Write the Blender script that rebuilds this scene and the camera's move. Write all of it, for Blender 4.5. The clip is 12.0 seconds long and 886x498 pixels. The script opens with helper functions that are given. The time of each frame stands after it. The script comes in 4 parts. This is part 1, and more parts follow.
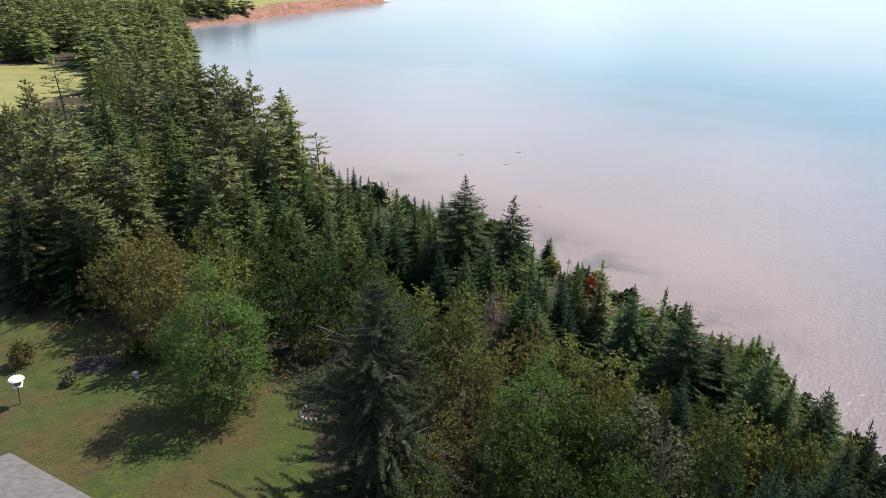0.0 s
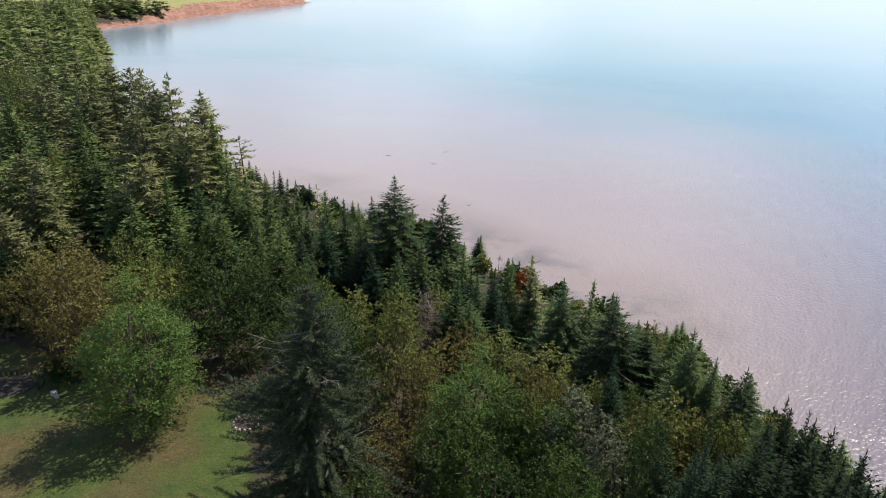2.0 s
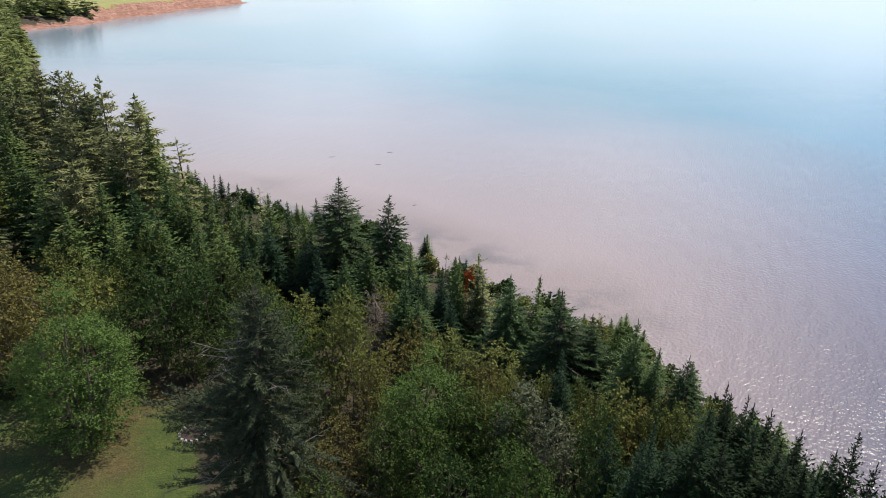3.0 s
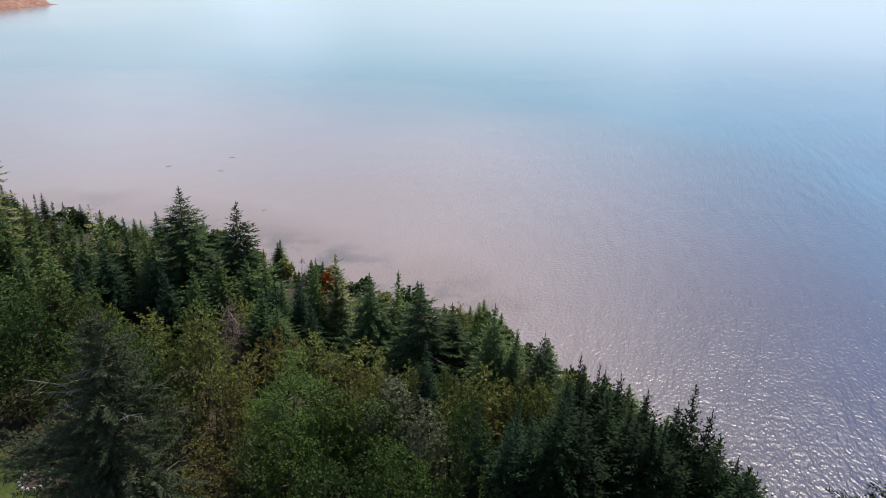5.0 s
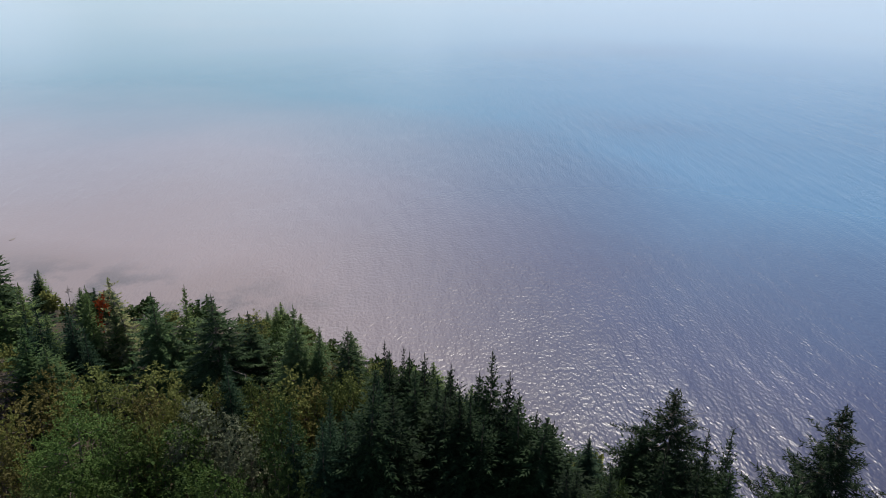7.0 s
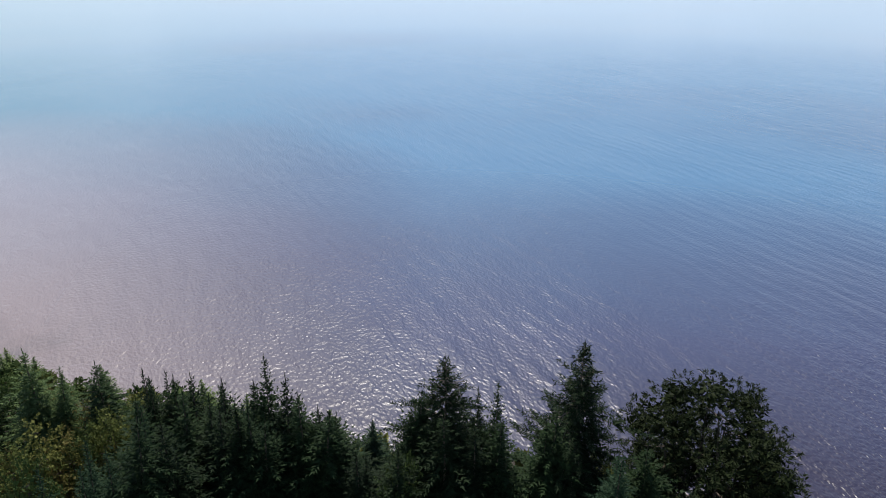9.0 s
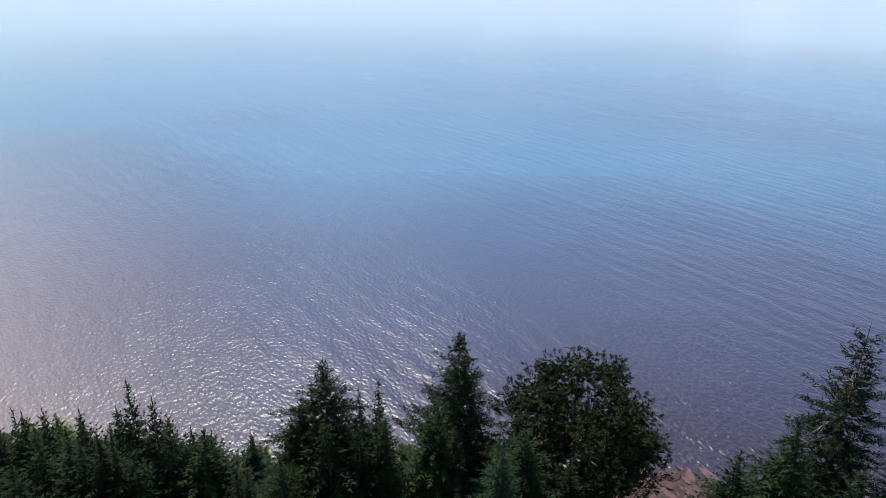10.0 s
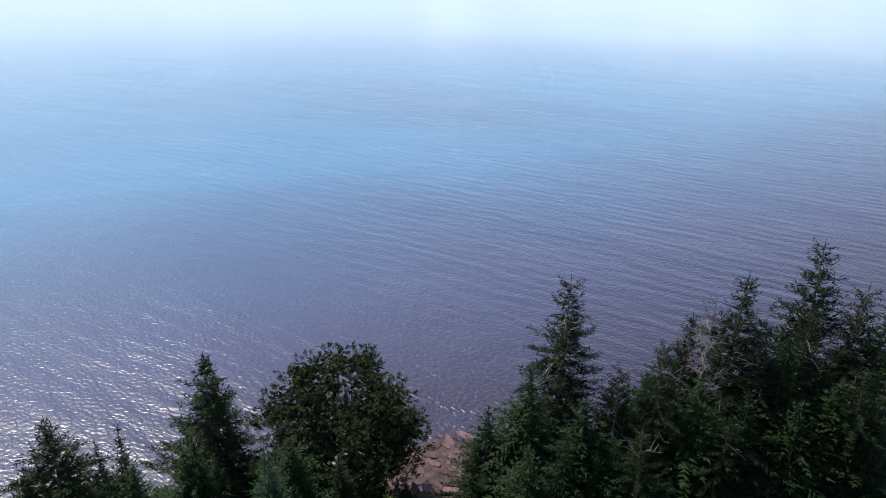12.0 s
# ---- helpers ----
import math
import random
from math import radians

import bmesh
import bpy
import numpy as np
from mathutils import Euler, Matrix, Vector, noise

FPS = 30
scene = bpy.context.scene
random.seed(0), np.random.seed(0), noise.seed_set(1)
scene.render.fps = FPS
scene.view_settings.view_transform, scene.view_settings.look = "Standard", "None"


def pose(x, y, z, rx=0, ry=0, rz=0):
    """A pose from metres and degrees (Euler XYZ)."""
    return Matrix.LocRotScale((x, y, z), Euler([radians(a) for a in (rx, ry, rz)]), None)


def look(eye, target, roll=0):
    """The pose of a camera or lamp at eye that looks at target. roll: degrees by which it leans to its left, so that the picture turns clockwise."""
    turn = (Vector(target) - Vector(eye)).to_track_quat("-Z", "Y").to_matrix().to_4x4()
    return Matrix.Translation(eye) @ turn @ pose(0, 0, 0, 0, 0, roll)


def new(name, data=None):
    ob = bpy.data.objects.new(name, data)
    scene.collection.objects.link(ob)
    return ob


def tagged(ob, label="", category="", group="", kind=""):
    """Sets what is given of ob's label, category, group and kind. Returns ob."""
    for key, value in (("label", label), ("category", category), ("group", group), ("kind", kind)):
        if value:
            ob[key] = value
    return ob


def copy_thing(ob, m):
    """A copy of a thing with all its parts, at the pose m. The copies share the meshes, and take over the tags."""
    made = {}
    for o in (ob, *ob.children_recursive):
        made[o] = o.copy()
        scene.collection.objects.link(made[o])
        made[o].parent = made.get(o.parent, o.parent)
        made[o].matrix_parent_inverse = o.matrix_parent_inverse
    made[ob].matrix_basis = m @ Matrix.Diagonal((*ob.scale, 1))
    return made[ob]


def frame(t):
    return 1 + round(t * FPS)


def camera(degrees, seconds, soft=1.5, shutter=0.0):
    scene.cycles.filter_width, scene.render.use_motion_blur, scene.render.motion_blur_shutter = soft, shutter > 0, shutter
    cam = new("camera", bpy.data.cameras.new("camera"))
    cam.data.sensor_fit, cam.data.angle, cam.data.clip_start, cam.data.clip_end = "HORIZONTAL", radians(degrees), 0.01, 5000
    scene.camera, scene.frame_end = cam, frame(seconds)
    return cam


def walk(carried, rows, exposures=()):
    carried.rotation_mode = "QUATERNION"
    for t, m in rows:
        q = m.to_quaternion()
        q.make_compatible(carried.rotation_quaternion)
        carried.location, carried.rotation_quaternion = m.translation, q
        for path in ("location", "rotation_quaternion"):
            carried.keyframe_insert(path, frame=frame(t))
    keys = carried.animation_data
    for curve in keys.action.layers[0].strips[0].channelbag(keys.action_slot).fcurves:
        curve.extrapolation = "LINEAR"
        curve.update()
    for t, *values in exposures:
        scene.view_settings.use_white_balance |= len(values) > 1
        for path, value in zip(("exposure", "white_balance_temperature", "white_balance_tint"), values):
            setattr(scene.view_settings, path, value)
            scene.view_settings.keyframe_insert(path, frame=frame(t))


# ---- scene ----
# camera: hovering over the yard, turning to its right
cam = camera(65.2, 12.0, soft=0.9)
EYE_Z = 20.0
PATH = [
    (0, 0.00, -22.76, 1.05),
    (0.5, -1.49, -22.71, 1.12),
    (1, -3.05, -22.74, 1.17),
    (1.5, -4.59, -22.66, 1.28),
    (2, -6.15, -22.62, 1.33),
    (2.5, -8.05, -22.59, 1.41),
    (3, -10.91, -22.52, 1.53),
    (5, -23.76, -22.43, 1.38),
    (5.5, -28.22, -22.41, 1.31),
    (6, -32.86, -22.42, 1.32),
    (6.5, -37.58, -22.46, 1.29),
    (7, -42.30, -22.52, 1.18),
    (9, -63.82, -22.78, 1.14),
    (9.5, -69.63, -22.78, 1.32),
    (10, -75.49, -22.74, 1.31),
    (10.5, -81.40, -22.67, 1.27),
    (11, -87.37, -22.57, 1.22),
    (11.5, -93.22, -22.43, 1.27),
    (12, -98.95, -22.34, 1.20),
]
walk(cam, [(t, pose(0, 0, EYE_Z, 90 + tilt, 0, turn) @ pose(0, 0, 0, 0, 0, lean)) for t, turn, tilt, lean in PATH],
     exposures=[(0.0, 0.38, 7050, 10), (3.0, 0.30, 7000, 10), (5.0, 0.10, 6850, 10), (5.5, 0.02, 6800, 10), (7.0, -0.14, 6680, 10), (9.0, 0.0, 6680, 10), (12.0, 0.35, 6750, 10)])

# ---- sky and sun ----
SUN_AZ, SUN_EL = 56.0, 54.0
world = bpy.data.worlds.new("sky")
scene.world = world
world.use_nodes = True
wn, wl = world.node_tree.nodes, world.node_tree.links
wn.clear()
sky = wn.new("ShaderNodeTexSky")
sky.sky_type, sky.sun_disc = "NISHITA", False
sky.sun_elevation, sky.sun_rotation = radians(SUN_EL), radians(SUN_AZ)
sky.air_density, sky.dust_density, sky.ozone_density = 1.0, 0.4, 2.0
w_coord = wn.new("ShaderNodeTexCoord")
w_map = wn.new("ShaderNodeMapping")
w_map.inputs["Scale"].default_value = (1.0, 1.0, 2.2)
w_map.inputs["Location"].default_value = (0.35, 0.1, 0.0)
w_noise = wn.new("ShaderNodeTexNoise")
w_noise.inputs["Scale"].default_value, w_noise.inputs["Detail"].default_value = 2.2, 5.0
w_noise.inputs["Roughness"].default_value = 0.55
w_ramp = wn.new("ShaderNodeValToRGB")
w_ramp.color_ramp.elements[0].position, w_ramp.color_ramp.elements[1].position = 0.42, 0.66
w_mix = wn.new("ShaderNodeMix")
w_mix.data_type = "RGBA"
w_mix.inputs[7].default_value = (10.2, 11.7, 14.0, 1)
w_bg = wn.new("ShaderNodeBackground")
w_bg.inputs["Strength"].default_value = 0.11
w_out = wn.new("ShaderNodeOutputWorld")
wl.new(w_coord.outputs["Generated"], w_map.inputs["Vector"])
wl.new(w_map.outputs["Vector"], w_noise.inputs["Vector"])
wl.new(w_noise.outputs["Fac"], w_ramp.inputs["Fac"])
w_sep = wn.new("ShaderNodeSeparateXYZ")
w_high = wn.new("ShaderNodeMapRange")
w_high.inputs["From Min"].default_value, w_high.inputs["From Max"].default_value = 0.15, 0.60
w_high.inputs["To Min"].default_value, w_high.inputs["To Max"].default_value = 1.0, 0.05
w_cover = wn.new("ShaderNodeMath")
w_cover.operation = "MULTIPLY"
wl.new(w_coord.outputs["Generated"], w_sep.inputs[0])
wl.new(w_sep.outputs["Z"], w_high.inputs["Value"])
wl.new(w_ramp.outputs["Color"], w_cover.inputs[0])
wl.new(w_high.outputs["Result"], w_cover.inputs[1])
w_haze = wn.new("ShaderNodeMapRange")
w_haze.inputs["From Min"].default_value, w_haze.inputs["From Max"].default_value = 0.0, 0.26
w_haze.inputs["To Min"].default_value, w_haze.inputs["To Max"].default_value = 0.74, 0.0
w_most = wn.new("ShaderNodeMath")
w_most.operation = "MAXIMUM"
wl.new(w_sep.outputs["Z"], w_haze.inputs["Value"])
wl.new(w_cover.outputs[0], w_most.inputs[0])
w_dot = wn.new("ShaderNodeVectorMath")
w_dot.operation = "DOT_PRODUCT"
w_dot.inputs[1].default_value = (math.sin(radians(SUN_AZ)), math.cos(radians(SUN_AZ)), 0.0)
wl.new(w_coord.outputs["Generated"], w_dot.inputs[0])
w_sunny = wn.new("ShaderNodeMapRange")
w_sunny.inputs["From Min"].default_value, w_sunny.inputs["From Max"].default_value = 0.2, 1.0
w_sunny.inputs["To Min"].default_value, w_sunny.inputs["To Max"].default_value = 0.74, 1.25
wl.new(w_dot.outputs["Value"], w_sunny.inputs["Value"])
w_veil = wn.new("ShaderNodeMath")
w_veil.operation = "MULTIPLY"
wl.new(w_haze.outputs["Result"], w_veil.inputs[0])
wl.new(w_sunny.outputs["Result"], w_veil.inputs[1])
wl.new(w_veil.outputs[0], w_most.inputs[1])
wl.new(w_most.outputs[0], w_mix.inputs[0])
wl.new(sky.outputs["Color"], w_mix.inputs[6])
wl.new(w_mix.outputs[2], w_bg.inputs["Color"])
wl.new(w_bg.outputs["Background"], w_out.inputs["Surface"])

sun_lamp = bpy.data.lights.new("sun", "SUN")
sun_lamp.energy, sun_lamp.angle, sun_lamp.color = 5.0, radians(0.53), (1.0, 0.95, 0.86)
sun = new("sun", sun_lamp)
sa, se = radians(SUN_AZ), radians(SUN_EL)
sun_way = Vector((math.sin(sa) * math.cos(se), math.cos(sa) * math.cos(se), math.sin(se)))
sun.matrix_basis = look(sun_way * 200, (0, 0, 0))


# ---- materials ----
class Mat:
    """A node material with short ways to add nodes."""

    def __init__(self, name):
        self.mat = bpy.data.materials.new(name)
        self.mat.use_nodes = True
        self.n, self.l = self.mat.node_tree.nodes, self.mat.node_tree.links
        self.bsdf, self.out = self.n["Principled BSDF"], self.n["Material Output"]

    def node(self, kind, **values):
        made = self.n.new("ShaderNode" + kind)
        for key, value in values.items():
            made.inputs[key.replace("_", " ")].default_value = value
        return made

    def link(self, a, b):
        self.l.new(a, b)

    def coord(self):
        return self.n.new("ShaderNodeNewGeometry").outputs["Position"]

    def noise(self, scale, detail=4.0, rough=0.55, vector=None):
        made = self.node("TexNoise", Scale=scale, Detail=detail, Roughness=rough)
        self.link(vector or self.coord(), made.inputs["Vector"])
        return made.outputs["Fac"]

    def ramp(self, fac, stops):
        made = self.n.new("ShaderNodeValToRGB")
        el = made.color_ramp.elements
        while len(el) < len(stops):
            el.new(0.5)
        for e, (at, colour) in zip(el, stops):
            e.position = at
            e.color = (*colour, 1) if len(colour) == 3 else colour
        self.link(fac, made.inputs["Fac"])
        return made.outputs["Color"]

    def mix(self, fac, a, b):
        made = self.n.new("ShaderNodeMix")
        made.data_type = "RGBA"
        for socket, value in ((made.inputs[0], fac), (made.inputs[6], a), (made.inputs[7], b)):
            if isinstance(value, bpy.types.NodeSocket):
                self.link(value, socket)
            elif isinstance(value, (int, float)):
                socket.default_value = value
            else:
                socket.default_value = (*value, 1)
        return made.outputs[2]

    def math(self, op, a, b=0.0, clamp=False):
        made = self.n.new("ShaderNodeMath")
        made.operation, made.use_clamp = op, clamp
        for socket, value in zip(made.inputs, (a, b)):
            if isinstance(value, bpy.types.NodeSocket):
                self.link(value, socket)
            else:
                socket.default_value = value
        return made.outputs[0]

    def bump(self, height, strength, distance):
        made = self.node("Bump", Strength=strength, Distance=distance)
        self.link(height, made.inputs["Height"])
        self.link(made.outputs["Normal"], self.bsdf.inputs["Normal"])

    def attr(self, name):
        made = self.n.new("ShaderNodeAttribute")
        made.attribute_name = name
        return made.outputs["Fac"]


def foliage(name, dark, light, translucent=0.25, rough=0.6, patches=0.0, each=0.4):
    """Leaves or needles: a colour for each tree, shifted from leaf to leaf."""
    m = Mat(name)
    tree = m.n.new("ShaderNodeObjectInfo").outputs["Random"]
    leaf = m.n.new("ShaderNodeNewGeometry").outputs["Random Per Island"]
    fac = m.math("ADD", m.math("MULTIPLY", leaf, 1 - each), m.math("MULTIPLY", tree, each))
    if patches:
        fac = m.math("ADD", m.math("MULTIPLY", leaf, 0.35), m.math("MULTIPLY", m.math("SUBTRACT", m.noise(patches, 2.0), 0.25), 1.3))
    colour = m.ramp(fac, [(0.1, dark), (0.9, light)])
    m.link(colour, m.bsdf.inputs["Base Color"])
    m.bsdf.inputs["Roughness"].default_value = rough
    m.bsdf.inputs["Specular IOR Level"].default_value = 0.05
    thin = m.n.new("ShaderNodeBsdfTranslucent")
    m.link(colour, thin.inputs["Color"])
    both = m.n.new("ShaderNodeMixShader")
    both.inputs[0].default_value = 0.6 * translucent
    m.link(m.bsdf.outputs[0], both.inputs[1])
    m.link(thin.outputs[0], both.inputs[2])
    m.link(both.outputs[0], m.out.inputs["Surface"])
    return m.mat


def bark(name, dark, light):
    m = Mat(name)
    m.link(m.ramp(m.noise(9.0), [(0.3, dark), (0.7, light)]), m.bsdf.inputs["Base Color"])
    m.bsdf.inputs["Roughness"].default_value = 0.9
    m.bump(m.noise(40.0), 0.6, 0.02)
    return m.mat


M_SPRUCE = foliage("spruce_needles", (0.031, 0.067, 0.026), (0.137, 0.187, 0.062), each=0.6)
M_BLUE = foliage("blue_spruce_needles", (0.012, 0.029, 0.016), (0.031, 0.060, 0.033), 0.16)
M_RAGGED = foliage("weathered_spruce_needles", (0.054, 0.073, 0.035), (0.300, 0.300, 0.130), each=0.65)
M_OLIVE = foliage("olive_leaves", (0.082, 0.109, 0.031), (0.175, 0.181, 0.055), 0.3, each=0.68)
M_BROWN = foliage("autumn_brown_leaves", (0.085, 0.078, 0.030), (0.146, 0.129, 0.042), 0.3, each=0.68)
M_BIRCH = foliage("bright_green_leaves", (0.054, 0.096, 0.025), (0.120, 0.192, 0.054), 0.34)
M_DARKLEAF = foliage("dark_green_leaves", (0.030, 0.058, 0.019), (0.060, 0.083, 0.026), 0.26, each=0.68)
M_WILLOW = foliage("grey_green_leaves", (0.074, 0.097, 0.050), (0.174, 0.181, 0.121), 0.3)
M_ALDER = foliage("alder_leaves", (0.030, 0.061, 0.016), (0.058, 0.086, 0.022), 0.28)
# near-black: the shade of the backlit side is put into this needle colour
M_FINE_SHADED = foliage("shaded_fine_needles", (0.008, 0.019, 0.009), (0.026, 0.047, 0.019), 0.13)
M_DEADNEEDLE = foliage("dead_mauve_needles", (0.075, 0.056, 0.054), (0.190, 0.150, 0.140), 0.1)
M_OLD = foliage("old_spruce_needles", (0.023, 0.035, 0.020), (0.069, 0.085, 0.050), 0.18)
# shade of backlit and inner trees is put into this needle colour
M_SHORE_SHADED = foliage("shaded_shore_needles", (0.007, 0.015, 0.008), (0.020, 0.035, 0.015), 0.13)
M_BROAD = foliage("broad_spruce_needles", (0.016, 0.035, 0.015), (0.053, 0.082, 0.034), 0.16)
# brighter copy for the side-lit fine spruces: sunlight put into the green
M_MID_SIDELIT = foliage("sidelit_green_needles", (0.025, 0.059, 0.024), (0.107, 0.157, 0.062), 0.2, each=0.5)
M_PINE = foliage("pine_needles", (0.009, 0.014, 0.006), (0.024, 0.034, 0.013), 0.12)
M_FAR = foliage("far_wood_needles", (0.069, 0.103, 0.037), (0.250, 0.281, 0.106), 0.3, patches=0.16)
M_TALL = foliage("deep_wood_needles", (0.059, 0.092, 0.036), (0.250, 0.288, 0.110), 0.25, each=0.6)
M_RED = foliage("red_leaves", (0.25, 0.045, 0.015), (0.45, 0.10, 0.03), 0.3)
M_DEAD = bark("dead_grey_wood", (0.10, 0.085, 0.078), (0.24, 0.21, 0.19))
M_BARK = bark("brown_bark", (0.05, 0.04, 0.03), (0.14, 0.11, 0.085))


def make_ground():
    m = Mat("coastal_ground")
    green = m.ramp(m.noise(1.6, 5.0, 0.6), [(0.3, (0.026, 0.050, 0.006)), (0.7, (0.066, 0.088, 0.014))])
    worn = m.ramp(m.noise(2.3, 5.0, 0.6), [(0.3, (0.050, 0.042, 0.013)), (0.7, (0.098, 0.076, 0.025))])
    grass = m.mix(m.ramp(m.noise(0.22, 4.0, 0.6), [(0.44, (0, 0, 0)), (0.60, (1, 1, 1))]), green, worn)
    fine = m.ramp(m.noise(14.0, 3.0), [(0.3, (0.55, 0.55, 0.55)), (0.7, (1.25, 1.25, 1.25))])
    mul = m.n.new("ShaderNodeMix")
    mul.data_type, mul.blend_type = "RGBA", "MULTIPLY"
    mul.inputs[0].default_value = 1.0
    m.link(grass, mul.inputs[6])
    m.link(fine, mul.inputs[7])
    # forest floor brown, lowered so that canopy shade is part of the colour
    floor_shade_c = m.ramp(m.noise(2.5, 5.0), [(0.3, (0.020, 0.016, 0.010)), (0.7, (0.056, 0.044, 0.024))])
    field_c = m.ramp(m.noise(0.25, 4.0), [(0.3, (0.19, 0.20, 0.065)), (0.7, (0.28, 0.27, 0.10))])
    strata = m.node("Mapping", Scale=(0.5, 0.5, 3.0))
    m.link(m.coord(), strata.inputs["Vector"])
    soil = m.ramp(m.noise(0.7, 7.0, 0.7, strata.outputs["Vector"]), [(0.3, (0.14, 0.062, 0.046)), (0.5, (0.25, 0.125, 0.095)), (0.7, (0.38, 0.23, 0.185))])
    ragged = m.math("MULTIPLY", m.math("SUBTRACT", m.noise(1.2, 4.0), 0.5), 0.9)
    edge = lambda name: m.ramp(m.math("ADD", m.attr(name), ragged), [(0.42, (0, 0, 0)), (0.58, (1, 1, 1))])
    c = m.mix(edge("lawn"), floor_shade_c, mul.outputs[2])
    c = m.mix(edge("field"), c, field_c)
    shingle = m.ramp(m.noise(1.8, 7.0, 0.65), [(0.3, (0.022, 0.012, 0.013)), (0.5, (0.050, 0.028, 0.031)), (0.7, (0.110, 0.064, 0.070))])
    c = m.mix(edge("shingle"), c, shingle)
    c = m.mix(edge("soil"), c, soil)
    m.link(c, m.bsdf.inputs["Base Color"])
    m.bsdf.inputs["Roughness"].default_value = 0.95
    m.bump(m.noise(6.0, 6.0, 0.7), 0.8, 0.08)
    return m.mat


def make_water():
    m = Mat("sea_water")
    pos = m.coord()
    sep = m.n.new("ShaderNodeSeparateXYZ")
    m.link(pos, sep.inputs[0])
    x, y = sep.outputs[0], sep.outputs[1]
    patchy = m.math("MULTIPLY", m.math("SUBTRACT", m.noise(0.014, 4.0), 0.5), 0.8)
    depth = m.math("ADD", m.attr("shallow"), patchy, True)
    # two body colour ramps, pale pinkish and darker blue, blended by compass bearing
    left_body = m.ramp(depth, [(0.0, (0.085, 0.198, 0.268)), (0.35, (0.20, 0.245, 0.30)), (0.6, (0.276, 0.266, 0.306)), (0.94, (0.292, 0.246, 0.256)), (1.0, (0.252, 0.206, 0.208))])
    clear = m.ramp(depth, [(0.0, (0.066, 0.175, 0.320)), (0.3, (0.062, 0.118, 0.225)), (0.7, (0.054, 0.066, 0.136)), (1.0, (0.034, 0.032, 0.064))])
    body = m.mix(m.attr("clear"), left_body, clear)
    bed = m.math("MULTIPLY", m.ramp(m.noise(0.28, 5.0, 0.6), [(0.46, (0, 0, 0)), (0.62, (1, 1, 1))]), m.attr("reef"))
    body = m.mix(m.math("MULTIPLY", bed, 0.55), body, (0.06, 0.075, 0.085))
    m.link(body, m.bsdf.inputs["Base Color"])
    m.link(m.math("ADD", 0.16, m.math("MULTIPLY", m.attr("chop"), 0.15)), m.bsdf.inputs["Roughness"])
    m.bsdf.inputs["IOR"].default_value = 1.333
    spin = m.node("Mapping", Rotation=(0, 0, radians(39)))
    m.link(pos, spin.inputs["Vector"])
    crest = m.node("Mapping", Scale=(1.0, 0.30, 1.0))
    m.link(spin.outputs["Vector"], crest.inputs["Vector"])
    waves = m.noise(1.0, 2.0, 0.5, crest.outputs["Vector"])
    small = m.node("Mapping", Scale=(1.0, 0.6, 1.0))
    m.link(spin.outputs["Vector"], small.inputs["Vector"])
    ripple = m.noise(5.4, 1.5, 0.5, small.outputs["Vector"])
    swell = m.noise(0.16, 2.0, 0.5, crest.outputs["Vector"])
    train = m.node("TexWave", Scale=0.23, Distortion=7.0, Detail=3.0, Detail_Scale=0.6)
    m.link(spin.outputs["Vector"], train.inputs["Vector"])
    group = m.math("MULTIPLY", m.math("MULTIPLY", train.outputs["Fac"], m.noise(0.07, 2.0)), m.attr("train"))
    h = m.math("ADD", m.math("MULTIPLY", waves, 0.42), m.math("MULTIPLY", ripple, 0.22))
    h = m.math("ADD", h, m.math("ADD", m.math("MULTIPLY", swell, 0.9), m.math("MULTIPLY", group, 0.11)))
    gusts = m.node("Mapping", Scale=(0.35, 1.0, 1.0), Rotation=(0, 0, 0))
    m.link(pos, gusts.inputs["Vector"])
    wind = m.ramp(m.noise(0.022, 3.0, 0.55, gusts.outputs["Vector"]), [(0.35, (0.5, 0.5, 0.5)), (0.65, (1.25, 1.25, 1.25))])
    m.bump(m.math("MULTIPLY", h, m.math("MULTIPLY", m.attr("chop"), wind)), 1.0, 0.30)
    return m.mat


M_GROUND = make_ground()
M_WATER = make_water()


# ---- land ----
SHORE = [(140, -300), (90, -160), (56, -90), (34, -45), (27.5, -24), (25.6, -14), (25.4, -7), (25.0, -3), (23, 7.5), (20.6, 13.5),
         (19.4, 21), (18, 28), (15.5, 33), (10.5, 39), (7, 45), (-2, 53), (-9, 59), (-9.6, 63.5), (-12, 67), (-20, 72), (-28, 82), (-36.5, 104), (-49, 140),
         (-63, 178), (-76, 204), (-77.5, 210), (-70, 226), (-64, 240), (-52, 280), (-40, 322), (-28, 351), (-36, 362), (-70, 378), (-150, 425), (-400, 520)]
LAND = SHORE + [(-4600, 600), (-4600, -4600), (400, -4600), (200, -900)]
LAWN = [(-4.2, 13), (-4.6, 22), (-7, 27), (-12, 28), (-15, 29.2), (-19, 30.4), (-24, 31), (-45, 31), (-45, -40), (9, -40), (9, 8)]
FIELD = [(-100, 40), (-50, 74), (-48, 98), (-53, 107), (-66, 115), (-130, 96)]
HEATH = [(-72, 243), (-54, 282), (-42, 322), (-30, 350), (-40, 360), (-150, 420), (-300, 400), (-200, 262), (-90, 250)]


